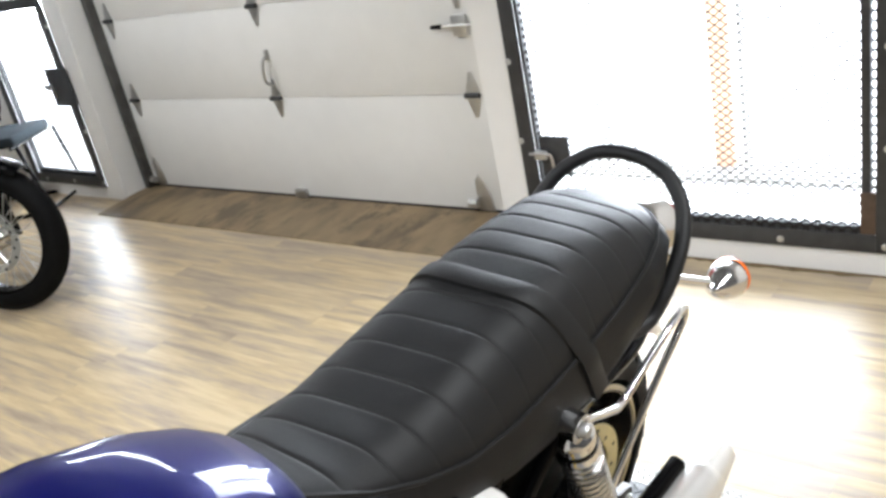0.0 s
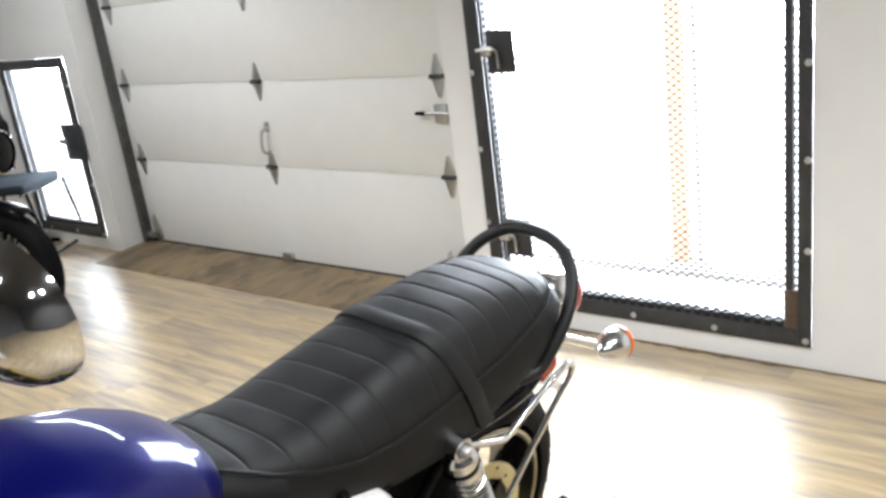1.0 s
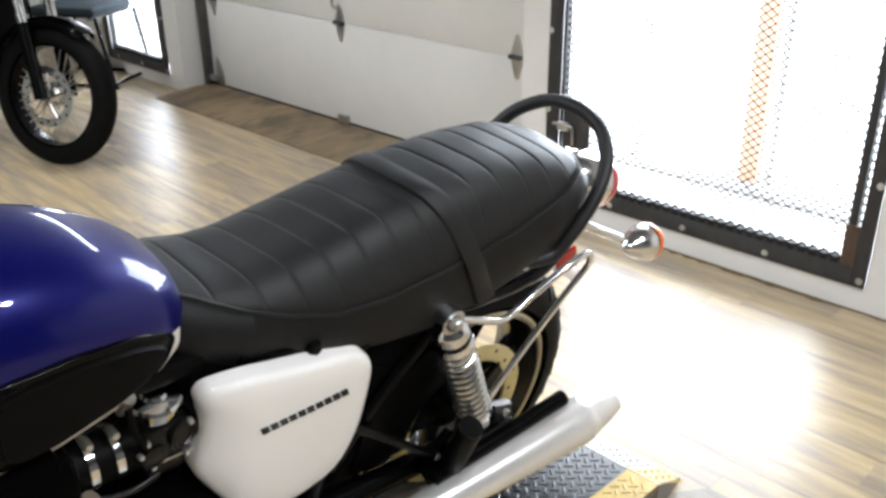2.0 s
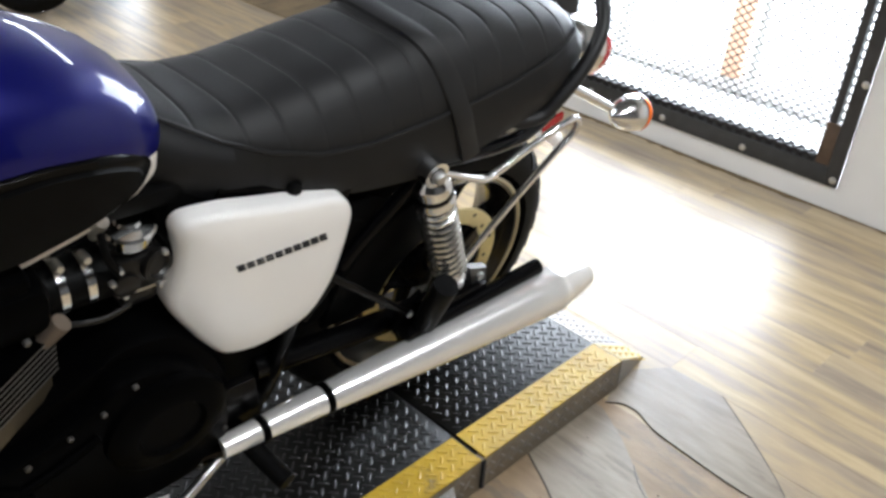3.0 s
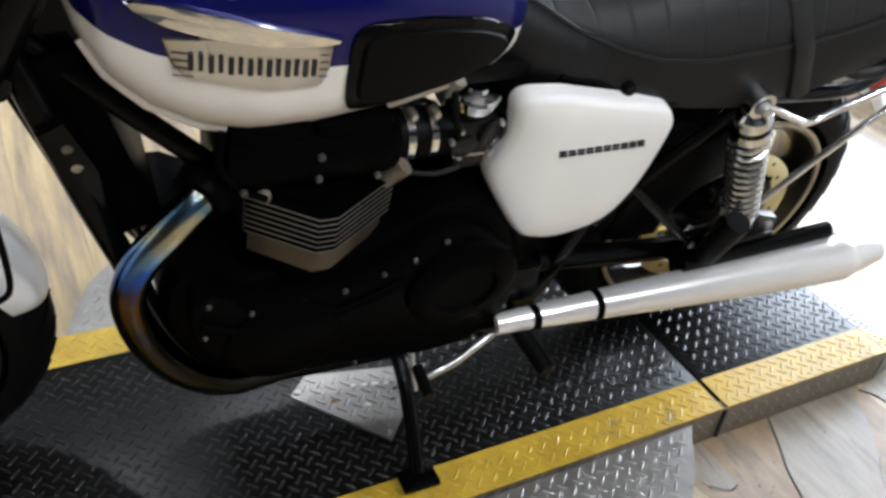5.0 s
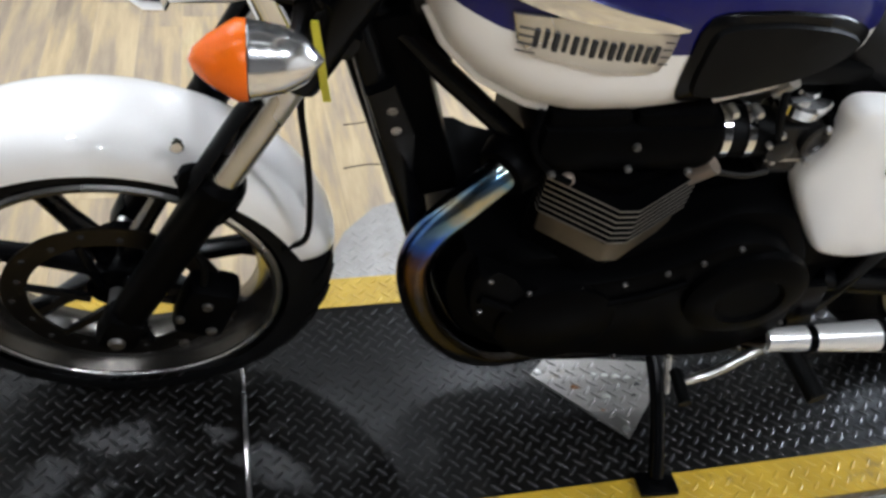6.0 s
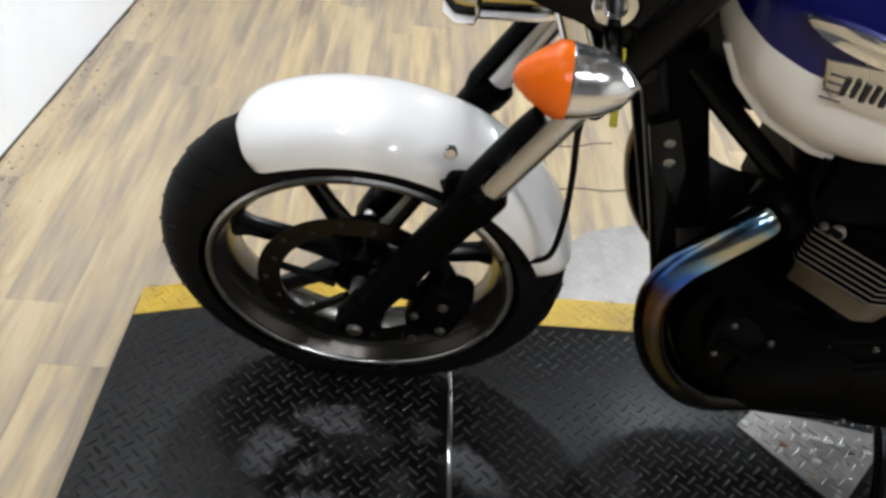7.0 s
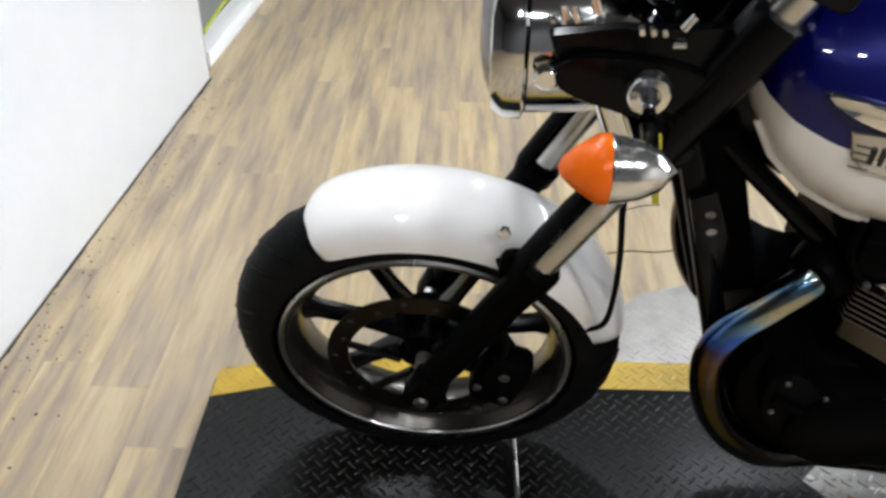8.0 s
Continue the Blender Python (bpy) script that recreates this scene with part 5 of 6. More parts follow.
# luggage loop beside the wheel
part("luggage_loop", tube([(0.165, 0.148, 0.68), (0.13, 0.15, 0.671), (0.08, 0.152, 0.648), (0.035, 0.152, 0.634), (-0.03, 0.152, 0.662), (-0.10, 0.152, 0.69), (-0.14, 0.151, 0.699), (-0.158, 0.15, 0.692), (-0.164, 0.149, 0.668), (-0.13, 0.148, 0.63), (-0.06, 0.147, 0.552), (0.0, 0.146, 0.475), (0.03, 0.145, 0.43), (0.042, 0.143, 0.405)], 0.0065, 10, 5), M["soft_chrome"], bike, "chrome luggage support loop")
for s in (1, -1):
    top_, bot = Vector((0.168, s * 0.142, 0.688)), Vector((0.045, s * 0.140, 0.410))
    d = bot - top_
    sh = part("shock_absorber", rod(top_ + d * 0.10, bot - d * 0.05, 0.020), M["rubber"], bike, "chrome twin shock absorber")
    part("top_cover", lathe([(0.0, 0.0), (0.0, 0.016), (0.010, 0.028), (0.016, 0.031), (0.046, 0.031), (0.05, 0.034), (0.056, 0.034), (0.058, 0.026)], top_ + d * 0.06, d, 22), M["chrome"], sh, "chrome shock cover")
    part("cover_band", lathe([(0.030, 0.0305), (0.030, 0.0325), (0.040, 0.0325), (0.040, 0.0305)], top_ + d * 0.06, d, 22), M["black"], sh, "black band on the shock cover")
    part("top_eye", lathe([(-0.02, 0.014), (0.02, 0.014), (0.02, 0.022), (-0.02, 0.022)], top_, (0, 1, 0), 18, closed=True), M["chrome"], sh)
    part("bottom_eye", lathe([(-0.02, 0.010), (0.02, 0.010), (0.02, 0.02), (-0.02, 0.02)], bot, (0, 1, 0), 18, closed=True), M["chrome"], sh)
    bolt("bolt", top_ + Vector((0, s * 0.02, 0)), (0, s, 0), 0.011, 0.012, M["zinc"], sh)
    bolt("bolt", bot + Vector((0, s * 0.02, 0)), (0, s, 0), 0.010, 0.010, M["zinc"], sh)
    dn, u, v = frame_of(d)
    a0, a1 = top_ + d * 0.27, top_ + d * 0.91
    turns = 11
    pts = [a0 + (a1 - a0) * (i / (turns * 14)) + 0.028 * (math.cos(2 * math.pi * i / 14) * u + math.sin(2 * math.pi * i / 14) * v) for i in range(turns * 14 + 1)]
    part("spring", tube(pts, 0.0052, 7, 0), M["spring"], sh, "chrome coil spring")
    part("spring_seat", lathe([(-0.008, 0.014), (-0.008, 0.034), (0.006, 0.034), (0.012, 0.02)], a1, d, 20), M["chrome"], sh)

# side covers
COVER = [(0.566, 0.710), (0.552, 0.729), (0.51, 0.735), (0.47, 0.727), (0.405, 0.713), (0.345, 0.702), (0.322, 0.688), (0.308, 0.66), (0.312, 0.60), (0.325, 0.535), (0.36, 0.477), (0.43, 0.455), (0.487, 0.463), (0.517, 0.484), (0.552, 0.535), (0.576, 0.585), (0.567, 0.635), (0.563, 0.68)]
for s in (1, -1):
    bm = slab(rounded(COVER, 3), s * 0.122, s * 0.1535, 0.011, dome=0.004)
    for v in bm.verts:  # the front edge curls inward
        v.co.y -= s * 0.026 * min(1.3, max(0, (v.co.x - 0.49) / 0.09)) ** 2
    cv = part("side_cover", bm, M["white"], bike, "glossy white side cover with a row of dark bars", 60)
    for k in range(10):
        f = k / 9
        x, z = 0.490 + (0.362 - 0.490) * f, 0.642 + 0.001 * f
        for dz in (0.0032, -0.0032):
            part("dark_bar", box((x + dz * 0.35, s * 0.1570, z + dz), (0.0104, 0.0060, 0.0026)), M["seal"], cv)

# engine
CASE = [(1.0, 0.50), (0.93, 0.475), (0.80, 0.49), (0.70, 0.53), (0.64, 0.56), (0.56, 0.54), (0.50, 0.45), (0.475, 0.34), (0.52, 0.25), (0.66, 0.215), (0.85, 0.225), (0.97, 0.29), (1.02, 0.40)]
engine = part("engine", slab(rounded(CASE, 3), -0.09, 0.15, 0.02), M["engine"], bike, "black twin-cylinder engine with bright fin edges")
COVERL = [(0.985, 0.49), (0.914, 0.455), (0.786, 0.468), (0.706, 0.502), (0.652, 0.538), (0.577, 0.515), (0.521, 0.441), (0.502, 0.335), (0.543, 0.270), (0.656, 0.255), (0.826, 0.285), (0.945, 0.335), (0.99, 0.41)]
for s in (1, -1):
    cvr = part("crankcase_cover", slab(rounded([(x if s > 0 else 0.70 + (x - 0.70) * 0.6, z) for x, z in COVERL], 3), s * (0.15 if s > 0 else 0.088), s * 0.182, 0.012), M["engine"], engine, "black crankcase cover")
    part("round_cover", lathe([(0, 0.088), (0.012, 0.086), (0.02, 0.074), (0.022, 0.05), (0.016, 0.045), (0.016, 0)], (0.605, s * 0.18, 0.43), (0, s, 0), 36), M["engine"], cvr)
    part("alternator_cover", lathe([(0, 0.085), (0.010, 0.083), (0.018, 0.07), (0.02, 0.0)], (0.865 if s > 0 else 0.78, s * 0.178, 0.375), (0, s, 0), 36), M["engine"], cvr)
    if s < 0:
        continue
    part("cover_rib", tube([(0.98, s * 0.184, 0.44), (0.90, s * 0.186, 0.405), (0.78, s * 0.186, 0.425), (0.70, s * 0.186, 0.46)], 0.006, 8), M["engine"], cvr)
    for x, z in ((0.97, 0.476), (0.914, 0.446), (0.845, 0.452), (0.786, 0.458), (0.733, 0.479), (0.69, 0.499), (0.648, 0.527), (0.58, 0.507), (0.53, 0.44), (0.512, 0.345), (0.55, 0.279), (0.66, 0.265), (0.75, 0.275), (0.83, 0.296), (0.93, 0.338), (0.975, 0.41)):
        bolt("cover_bolt", (x, s * 0.181, z), (0, s, 0), 0.0042, 0.005, M["dull_bolt"], cvr)
part("sump", box((0.77, 0, 0.195), (0.36, 0.22, 0.07), 0.02), M["engine"], engine)


def barrel(x0, x1, yb, ya, z0, z1, bm=None):
    xm = (x0 + x1) / 2 + 0.008
    pl = [(x0, yb), (xm - 0.012, ya), (xm + 0.012, ya), (x1, yb), (x1, -yb), (xm + 0.012, -ya), (xm - 0.012, -ya), (x0, -yb)]
    return rings([[(x, y, z0) for x, y in pl], [(x, y, z1) for x, y in pl]], bm=bm)


part("barrel", barrel(0.735, 0.92, 0.112, 0.160, 0.46, 0.63), M["engine"], engine)
for k in range(7):
    z = 0.548 + 0.0098 * k
    fn = part("fin", barrel(0.720, 0.914, 0.128, 0.184, z, z + 0.0046), M["engine"], engine)
    part("fin_edge", barrel(0.7192, 0.9148, 0.1287, 0.1848, z + 0.0014, z + 0.0033), M["fin"], fn, "bright machined fin edge")
part("barrel_base", barrel(0.727, 0.908, 0.124, 0.179, 0.508, 0.542), M["bronze"], engine, "machined barrel foot")
head = part("cylinder_head", box((0.835, 0, 0.675), (0.225, 0.31, 0.075), 0.022), M["engine"], engine, "black cylinder head")
for y in (0.078, -0.078):
    part("cam_cover", box((0.79, y, 0.712), (0.10, 0.135, 0.03), 0.013), M["engine"], head)
    part("cam_cover", box((0.89, y, 0.712), (0.10, 0.135, 0.03), 0.013), M["engine"], head)
for x, y, z in ((0.835, 0.156, 0.69), (0.835, 0.156, 0.655), (0.925, 0.157, 0.648), (0.76, 0.157, 0.65)):
    bolt("head_bolt", (x, y, z), (0, 1, 0), 0.0048, 0.006, M["dull_bolt"], head)
bolt("oil_union", (0.896, 0.140, 0.622), (0.1, 1, 0), 0.0095, 0.009, M["stub"], head)
part("oil_pipe", tube([(0.945, 0.13, 0.72), (0.95, 0.145, 0.68), (0.925, 0.150, 0.645), (0.896, 0.150, 0.624)], 0.005, 8), M["engine"], head)
for s in (1, -1):
    y = s * 0.088
    intake = part("intake", rod((0.735, y, 0.648), (0.60, y, 0.643), 0.0335, 0.0325, 20), M["rubber"], engine, "black intake rubber with chrome clamps")
    for x in (0.700, 0.668):
        part("clamp", lathe([(-0.005, 0.033), (-0.005, 0.0362), (0.005, 0.0362), (0.005, 0.033)], (x, y, 0.647), (1, 0, 0), 24), M["chrome"], intake, "chrome band clamp")
        bolt("clamp_screw", (x, y + s * 0.005, 0.69), (0, 1, 0.2), 0.006, 0.02, M["zinc"], intake)
    carb = part("carburettor", box((0.605, y, 0.650), (0.066, 0.066, 0.06), 0.012), M["cast"], engine, "dark cast carburettor with bright fittings")
    part("carb_neck", lathe([(-0.012, 0.026), (0.0, 0.024), (0.012, 0.024), (0.016, 0.03)], (0.610, y, 0.683), (0, 0.1 * s, 1), 22), M["cast"], carb)
    part("carb_top", lathe([(0, 0.034), (0.016, 0.035), (0.020, 0.032), (0.022, 0.017), (0.026, 0.014), (0.027, 0)], (0.610, y + 0.001 * s, 0.696), (0, 0.1 * s, 1), 22), M["chrome"], carb, "bright carburettor cap")
    part("side_cap", lathe([(0, 0.021), (0.008, 0.022), (0.010, 0.017), (0.006, 0.014), (0.006, 0)], (0.590, y + s * 0.030, 0.662), (-0.35, s, 0.1), 22), M["cast"], carb, "round cast cap")
    part("throttle_wheel", lathe([(0, 0.016), (0.004, 0.017), (0.006, 0.014), (0.006, 0)], (0.628, y + s * 0.034, 0.645), (0, s, 0), 18), M["cast"], carb)
    part("float_bowl", box((0.605, y, 0.606), (0.052, 0.05, 0.034), 0.01), M["cast"], carb)
    part("bowl_flange", box((0.605, y, 0.624), (0.064, 0.064, 0.005), 0.002), M["satin"], carb)
    for x, z in ((0.578, 0.68), (0.635, 0.672), (0.585, 0.628), (0.63, 0.628), (0.645, 0.655)):
        bolt("carb_screw", (x, y + s * 0.032, z), (0, s, 0), 0.0042, 0.008, M["zinc"], carb)
    part("fuel_tap", rod((0.655, y + s * 0.01, 0.715), (0.648, y + s * 0.022, 0.745), 0.006, 0.009, 10), M["satin"], carb)
    part("fuel_hose", tube([(0.65, y + s * 0.02, 0.73), (0.65, y + s * 0.035, 0.70), (0.635, y + s * 0.035, 0.665)], 0.005, 8), M["rubber"], carb)
    part("air_boot", rod((0.575, y, 0.655), (0.54, y * 0.9, 0.655), 0.032, 0.036, 18), M["rubber"], carb)
part("choke_link", tube([(0.72, 0.10, 0.60), (0.69, 0.12, 0.605), (0.655, 0.122, 0.60), (0.62, 0.115, 0.60)], 0.004, 8), M["cast"], engine, "dark throttle linkage")
# air box and plate added to close the dark gap below the tank
part("air_box", box((0.50, 0, 0.69), (0.13, 0.20, 0.13), 0.02), M["rubber"], engine, "black air box")
part("tank_filler", box((0.66, 0, 0.742), (0.24, 0.20, 0.03), 0.008), M["rubber"], engine, "black filler plate under the tank")
part("spigot", rod((0.735, 0.125, 0.60), (0.712, 0.135, 0.635), 0.0105, 0.0125), M["stub"], engine, "pale metal stub pipe")

# exhaust
for s in (1, -1):
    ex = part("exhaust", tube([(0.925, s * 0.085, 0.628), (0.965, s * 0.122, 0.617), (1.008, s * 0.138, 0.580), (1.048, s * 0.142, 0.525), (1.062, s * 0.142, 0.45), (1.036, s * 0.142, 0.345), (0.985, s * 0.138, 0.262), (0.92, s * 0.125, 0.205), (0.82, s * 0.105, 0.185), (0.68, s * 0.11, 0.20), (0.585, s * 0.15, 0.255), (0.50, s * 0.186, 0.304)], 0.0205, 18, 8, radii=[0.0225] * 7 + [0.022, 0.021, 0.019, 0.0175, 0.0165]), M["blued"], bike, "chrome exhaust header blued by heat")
    part("collar", lathe([(-0.012, 0.0), (-0.012, 0.038), (0.0, 0.040), (0.022, 0.034), (0.024, 0.022)], (0.956, s * 0.112, 0.621), (0.7, s * 0.6, -0.2), 20), M["engine"], ex)
    mf = part("silencer", tube([(0.52, s * 0.188, 0.306), (0.44, s * 0.19, 0.308), (0.33, s * 0.192, 0.308), (0.17, s * 0.197, 0.310), (0.0, s * 0.203, 0.315), (-0.13, s * 0.208, 0.322), (-0.185, s * 0.210, 0.3255), (-0.194, s * 0.2103, 0.326), (-0.235, s * 0.212, 0.330), (-0.275, s * 0.213, 0.333)], 0.04, 28, 6, radii=[0.0175, 0.0205, 0.0255, 0.0325, 0.039, 0.0445, 0.0462, 0.0435, 0.0365, 0.028]), M["silencer"], ex, "tapered chrome silencer", 50)
    part("tail_hole", rod((-0.2745, s * 0.213, 0.333), (-0.2765, s * 0.213, 0.3332), 0.023), M["seal"], mf)
    for x, r in ((0.452, 0.0205), (0.335, 0.0262)):
        part("band", lathe([(-0.006, r - 0.002), (-0.006, r + 0.0015), (0.006, r + 0.0015), (0.006, r - 0.002)], (x, s * 0.191, 0.308), (1, 0, 0.0), 26), M["engine"], mf, "black clamp band")
    part("hanger", box((0.02, s * 0.165, 0.355), (0.10, 0.012, 0.06), 0.005), M["black"], mf)
    part("heat_guard", tube([(0.16, s * 0.172, 0.346), (0.0, s * 0.174, 0.356), (-0.160, s * 0.178, 0.373)], 0.0155, 12), M["black"], mf, "black rail above the silencer")

    clevis = part("clevis", slab([(0.014, 0.424), (-0.034, 0.408), (-0.044, 0.368), (-0.006, 0.376)], s * 0.140, s * 0.156, 0.003), M["dull_bolt"], ex, "dull metal shackle beside the shock absorber")
    bolt("shackle_bolt", (-0.018, s * 0.156, 0.394), (0, s, 0), 0.009, 0.007, M["zinc"], clevis)

# frame, swing arm, stand and controls
fr = part("frame", tube([(1.12, 0, 0.90), (1.0, 0, 0.86), (0.75, 0, 0.80), (0.5, 0, 0.74)], 0.028, 14), M["black"], bike, "black tubular frame")
part("headstock", rod((1.195, 0, 0.80), (1.105, 0, 0.99), 0.034, n=18), M["black"], fr)
for s in (1, -1):
    part("down_tube", tube([(1.165, s * 0.035, 0.845), (1.13, s * 0.075, 0.74), (1.095, s * 0.095, 0.62), (1.06, s * 0.10, 0.50), (1.02, s * 0.105, 0.36), (0.96, s * 0.11, 0.23), (0.85, s * 0.11, 0.185), (0.55, s * 0.115, 0.19), (0.42, s * 0.115, 0.26), (0.37, s * 0.115, 0.42), (0.345, s * 0.115, 0.60), (0.30, s * 0.115, 0.70)], 0.017, 12), M["black"], fr)
    part("brace", rod((1.165, s * 0.03, 0.82), (0.93, s * 0.105, 0.625), 0.014, n=12), M["black"], fr)
    part("seat_rail", tube([(0.50, s * 0.10, 0.735), (0.34, s * 0.115, 0.70), (0.15, s * 0.12, 0.675), (-0.05, s * 0.115, 0.66), (-0.16, s * 0.09, 0.67)], 0.013, 10), M["black"], fr)
    part("side_stay", tube([(0.34, s * 0.112, 0.43), (0.26, s * 0.118, 0.55), (0.16, s * 0.122, 0.665)], 0.012, 10), M["black"], fr)
    arm = part("swing_arm", tube([(0.42, s * 0.105, 0.345), (0.25, s * 0.108, 0.325), (0.06, s * 0.115, 0.318), (-0.05, s * 0.115, 0.318)], 0.022, 12), M["black"], fr, "black swing arm")
    bolt("axle_nut", (0.0, s * 0.135, 0.318), (0, s, 0), 0.018, 0.014, M["zinc"], arm)
    part("shock_mount", box((0.05, s * 0.128, 0.375), (0.04, 0.02, 0.08), 0.006), M["black"], arm)
    part("peg_bracket", slab([(0.155, 0.395), (0.11, 0.40), (0.075, 0.31), (0.085, 0.265), (0.125, 0.265), (0.165, 0.34)], s * 0.14, s * 0.155, 0.003), M["black"], fr)
    part("passenger_peg", rod((0.120, s * 0.175, 0.360), (0.126, s * 0.203, 0.478), 0.0205, 0.0215, 16), M["rubber"], fr, "black rubber passenger peg")
    bolt("bolt", (0.142, s * 0.155, 0.375), (0, s, 0), 0.007, 0.006, M["zinc"], fr)
    part("rider_peg", rod((0.475, s * 0.17, 0.285), (0.455, s * 0.275, 0.275), 0.0155, n=14), M["rubber"], fr, "black rubber foot peg")
    part("peg_plate", slab([(0.52, 0.40), (0.50, 0.30), (0.45, 0.25), (0.43, 0.29), (0.45, 0.40)], s * 0.145, s * 0.16, 0.003), M["black"], fr)
part("brace_rod", rod((0.33, 0.135, 0.54), (0.139, 0.152, 0.371), 0.008), M["black"], fr)
# solid block added to fill the dark gap at the headstock
part("gusset", slab([(1.18, 0.87), (1.0, 0.83), (0.92, 0.74), (0.98, 0.70), (1.08, 0.735), (1.15, 0.76)], -0.045, 0.045, 0.006), M["black"], fr, "black headstock gusset")
part("oil_cooler", box((1.085, -0.02, 0.645), (0.085, 0.17, 0.29), 0.008, Matrix.Rotation(radians(17), 4, "Y")), M["engine"], fr, "black finned oil cooler")
part("mount_plate", slab([(1.135, 0.72), (1.105, 0.735), (1.075, 0.66), (1.07, 0.60), (1.10, 0.60)], 0.088, 0.108, 0.004), M["black"], fr)
for x, z in ((1.105, 0.697), (1.098, 0.668)):
    bolt("plate_bolt", (x, 0.104, z), (0, 1, 0), 0.0085, 0.004, M["satin"], fr)
# two black blocks added so the inside of the frame stays dark
part("gearbox_filler", box((0.46, 0, 0.37), (0.20, 0.20, 0.26), 0.03), M["rubber"], fr, "black filler block behind the gearbox")
part("inner_filler", box((0.30, 0, 0.52), (0.09, 0.18, 0.34), 0.03), M["rubber"], fr, "black filler block ahead of the rear wheel")
hug = [RA + 0.264 * Vector((math.cos(radians(a)), 0, math.sin(radians(a)))) for a in range(2, 84, 8)] + [RA + 0.150 * Vector((math.cos(radians(a)), 0, math.sin(radians(a)))) for a in range(82, 0, -8)]
part("hugger", slab([(p.x, p.z) for p in hug], 0.070, 0.080, 0.003), M["rubber"], fr, "black plastic guard beside the rear wheel")
part("chain_guard", box((0.2, -0.09, 0.42), (0.34, 0.03, 0.03), 0.01), M["black"], fr)
shift = part("gear_lever", tube([(0.52, 0.19, 0.284), (0.55, 0.20, 0.276), (0.585, 0.208, 0.256), (0.62, 0.213, 0.246), (0.652, 0.222, 0.250)], 0.0075, 10), M["satin"], bike, "bent satin metal gear lever")
part("toe_rubber", rod((0.648, 0.20, 0.250), (0.648, 0.255, 0.247), 0.010, n=12), M["rubber"], shift)
stand = part("side_stand", tube([(0.66, 0.13, 0.225), (0.655, 0.19, 0.19), (0.655, 0.255, 0.135), (0.657, 0.300, 0.092)], 0.0125, 12), M["black"], bike, "black side stand, folded out")
part("foot", box((0.657, 0.309, 0.0855), (0.065, 0.045, 0.010), 0.004, Matrix.Rotation(lean, 4, "X")), M["black"], stand)
part("spring", tube([(0.64, 0.135, 0.26), (0.64, 0.2, 0.18)], 0.006, 8), M["zinc"], stand)
part("tag_strip", rings([[(x, y, z), (x, y + 0.004, z), (x - 0.008, y + 0.004, z), (x - 0.008, y, z)] for x, y, z in ((1.196, 0.134, 0.838), (1.190, 0.137, 0.80), (1.186, 0.136, 0.765), (1.182, 0.132, 0.738))]), M["tag"], bike, "yellow plastic tag strip")

# ---------------------------------------------------------------- the black motorcycle by the gate
f2 = Vector((-0.45, 0.893, 0)).normalized()
l2 = Vector((-f2.y, f2.x, 0))
B2 = Matrix(((f2.x, l2.x, 0, -0.54), (f2.y, l2.y, 0, -3.345), (0, 0, 1, FLOOR), (0, 0, 0, 1))) @ Matrix.Rotation(radians(-10), 4, "X") @ Matrix.Diagonal((1.08, 1.08, 1.08, 1))
bike2 = thing("motorcycle", "black motorcycle with wire-spoked front wheel and small screen", "motorcycle", B2)
c2 = Vector((0, 0, 0.30))
hub = part("front_wheel", lathe([(-0.04, 0.0), (-0.04, 0.03), (-0.03, 0.045), (0.03, 0.045), (0.04, 0.03), (0.04, 0)], c2, (0, 1, 0), 22), M["satin"], bike2, "wire-spoked front wheel")
part("tyre", lathe([(0.05 * math.sin(radians(-120 + 15 * k)), 0.247 + 0.053 * math.cos(radians(-120 + 15 * k))) for k in range(17)], c2, (0, 1, 0), 48), M["tyre"], hub, "black tyre")
part("rim", lathe([(-0.037, 0.222), (-0.037, 0.210), (0, 0.203), (0.037, 0.210), (0.037, 0.222)], c2, (0, 1, 0), 48), M["black"], hub)
for k in range(36):
    a = 2 * math.pi * k / 36
    b = a + (0.33 if k % 2 else -0.33)
    sy = 0.03 if (k // 2) % 2 else -0.03
    part("spoke", rod(c2 + Vector((0.045 * math.cos(b), sy, 0.045 * math.sin(b))), c2 + Vector((0.208 * math.cos(a), 0, 0.208 * math.sin(a))), 0.0022, n=5), M["zinc"], hub)
dk = part("brake_disc", lathe([(-0.06, 0.13), (-0.056, 0.13), (-0.056, 0.095), (-0.06, 0.095)], c2, (0, 1, 0), 40, closed=True), M["satin"], hub, "drilled steel brake disc")
for k in range(20):
    a = 2 * math.pi * k / 20
    p = c2 + Vector((math.cos(a), 0, math.sin(a))) * (0.105 if k % 2 else 0.12)
    part("disc_hole", rod(p + Vector((0, -0.062, 0)), p + Vector((0, -0.054, 0)), 0.006, n=8), M["seal"], dk)
for k in range(5):
    a = 2 * math.pi * k / 5
    part("disc_arm", rod(c2 + Vector((math.cos(a) * 0.03, -0.055, math.sin(a) * 0.03)), c2 + Vector((math.cos(a + 0.2) * 0.1, -0.058, math.sin(a + 0.2) * 0.1)), 0.008, n=6), M["satin"], dk)
part("front_mudguard", mudguard(c2, [(55, 0.7), (62, 0.95), (75, 1), (95, 1), (115, 1), (135, 0.95), (142, 0.8)], 0.295, 0.335, 0.062), M["black"], bike2, "black front mudguard")
for y in (0.09, -0.09):
    part("fork_slider", rod((0, y, 0.29), (-0.07, y, 0.60), 0.028), M["black"], bike2)
    part("fork_tube", rod((-0.058, y, 0.545), (-0.15, y, 0.95), 0.021), M["satin"], bike2, "bright fork tube")
part("fork_yoke", box((-0.13, 0, 0.86), (0.09, 0.24, 0.04), 0.012), M["black"], bike2)
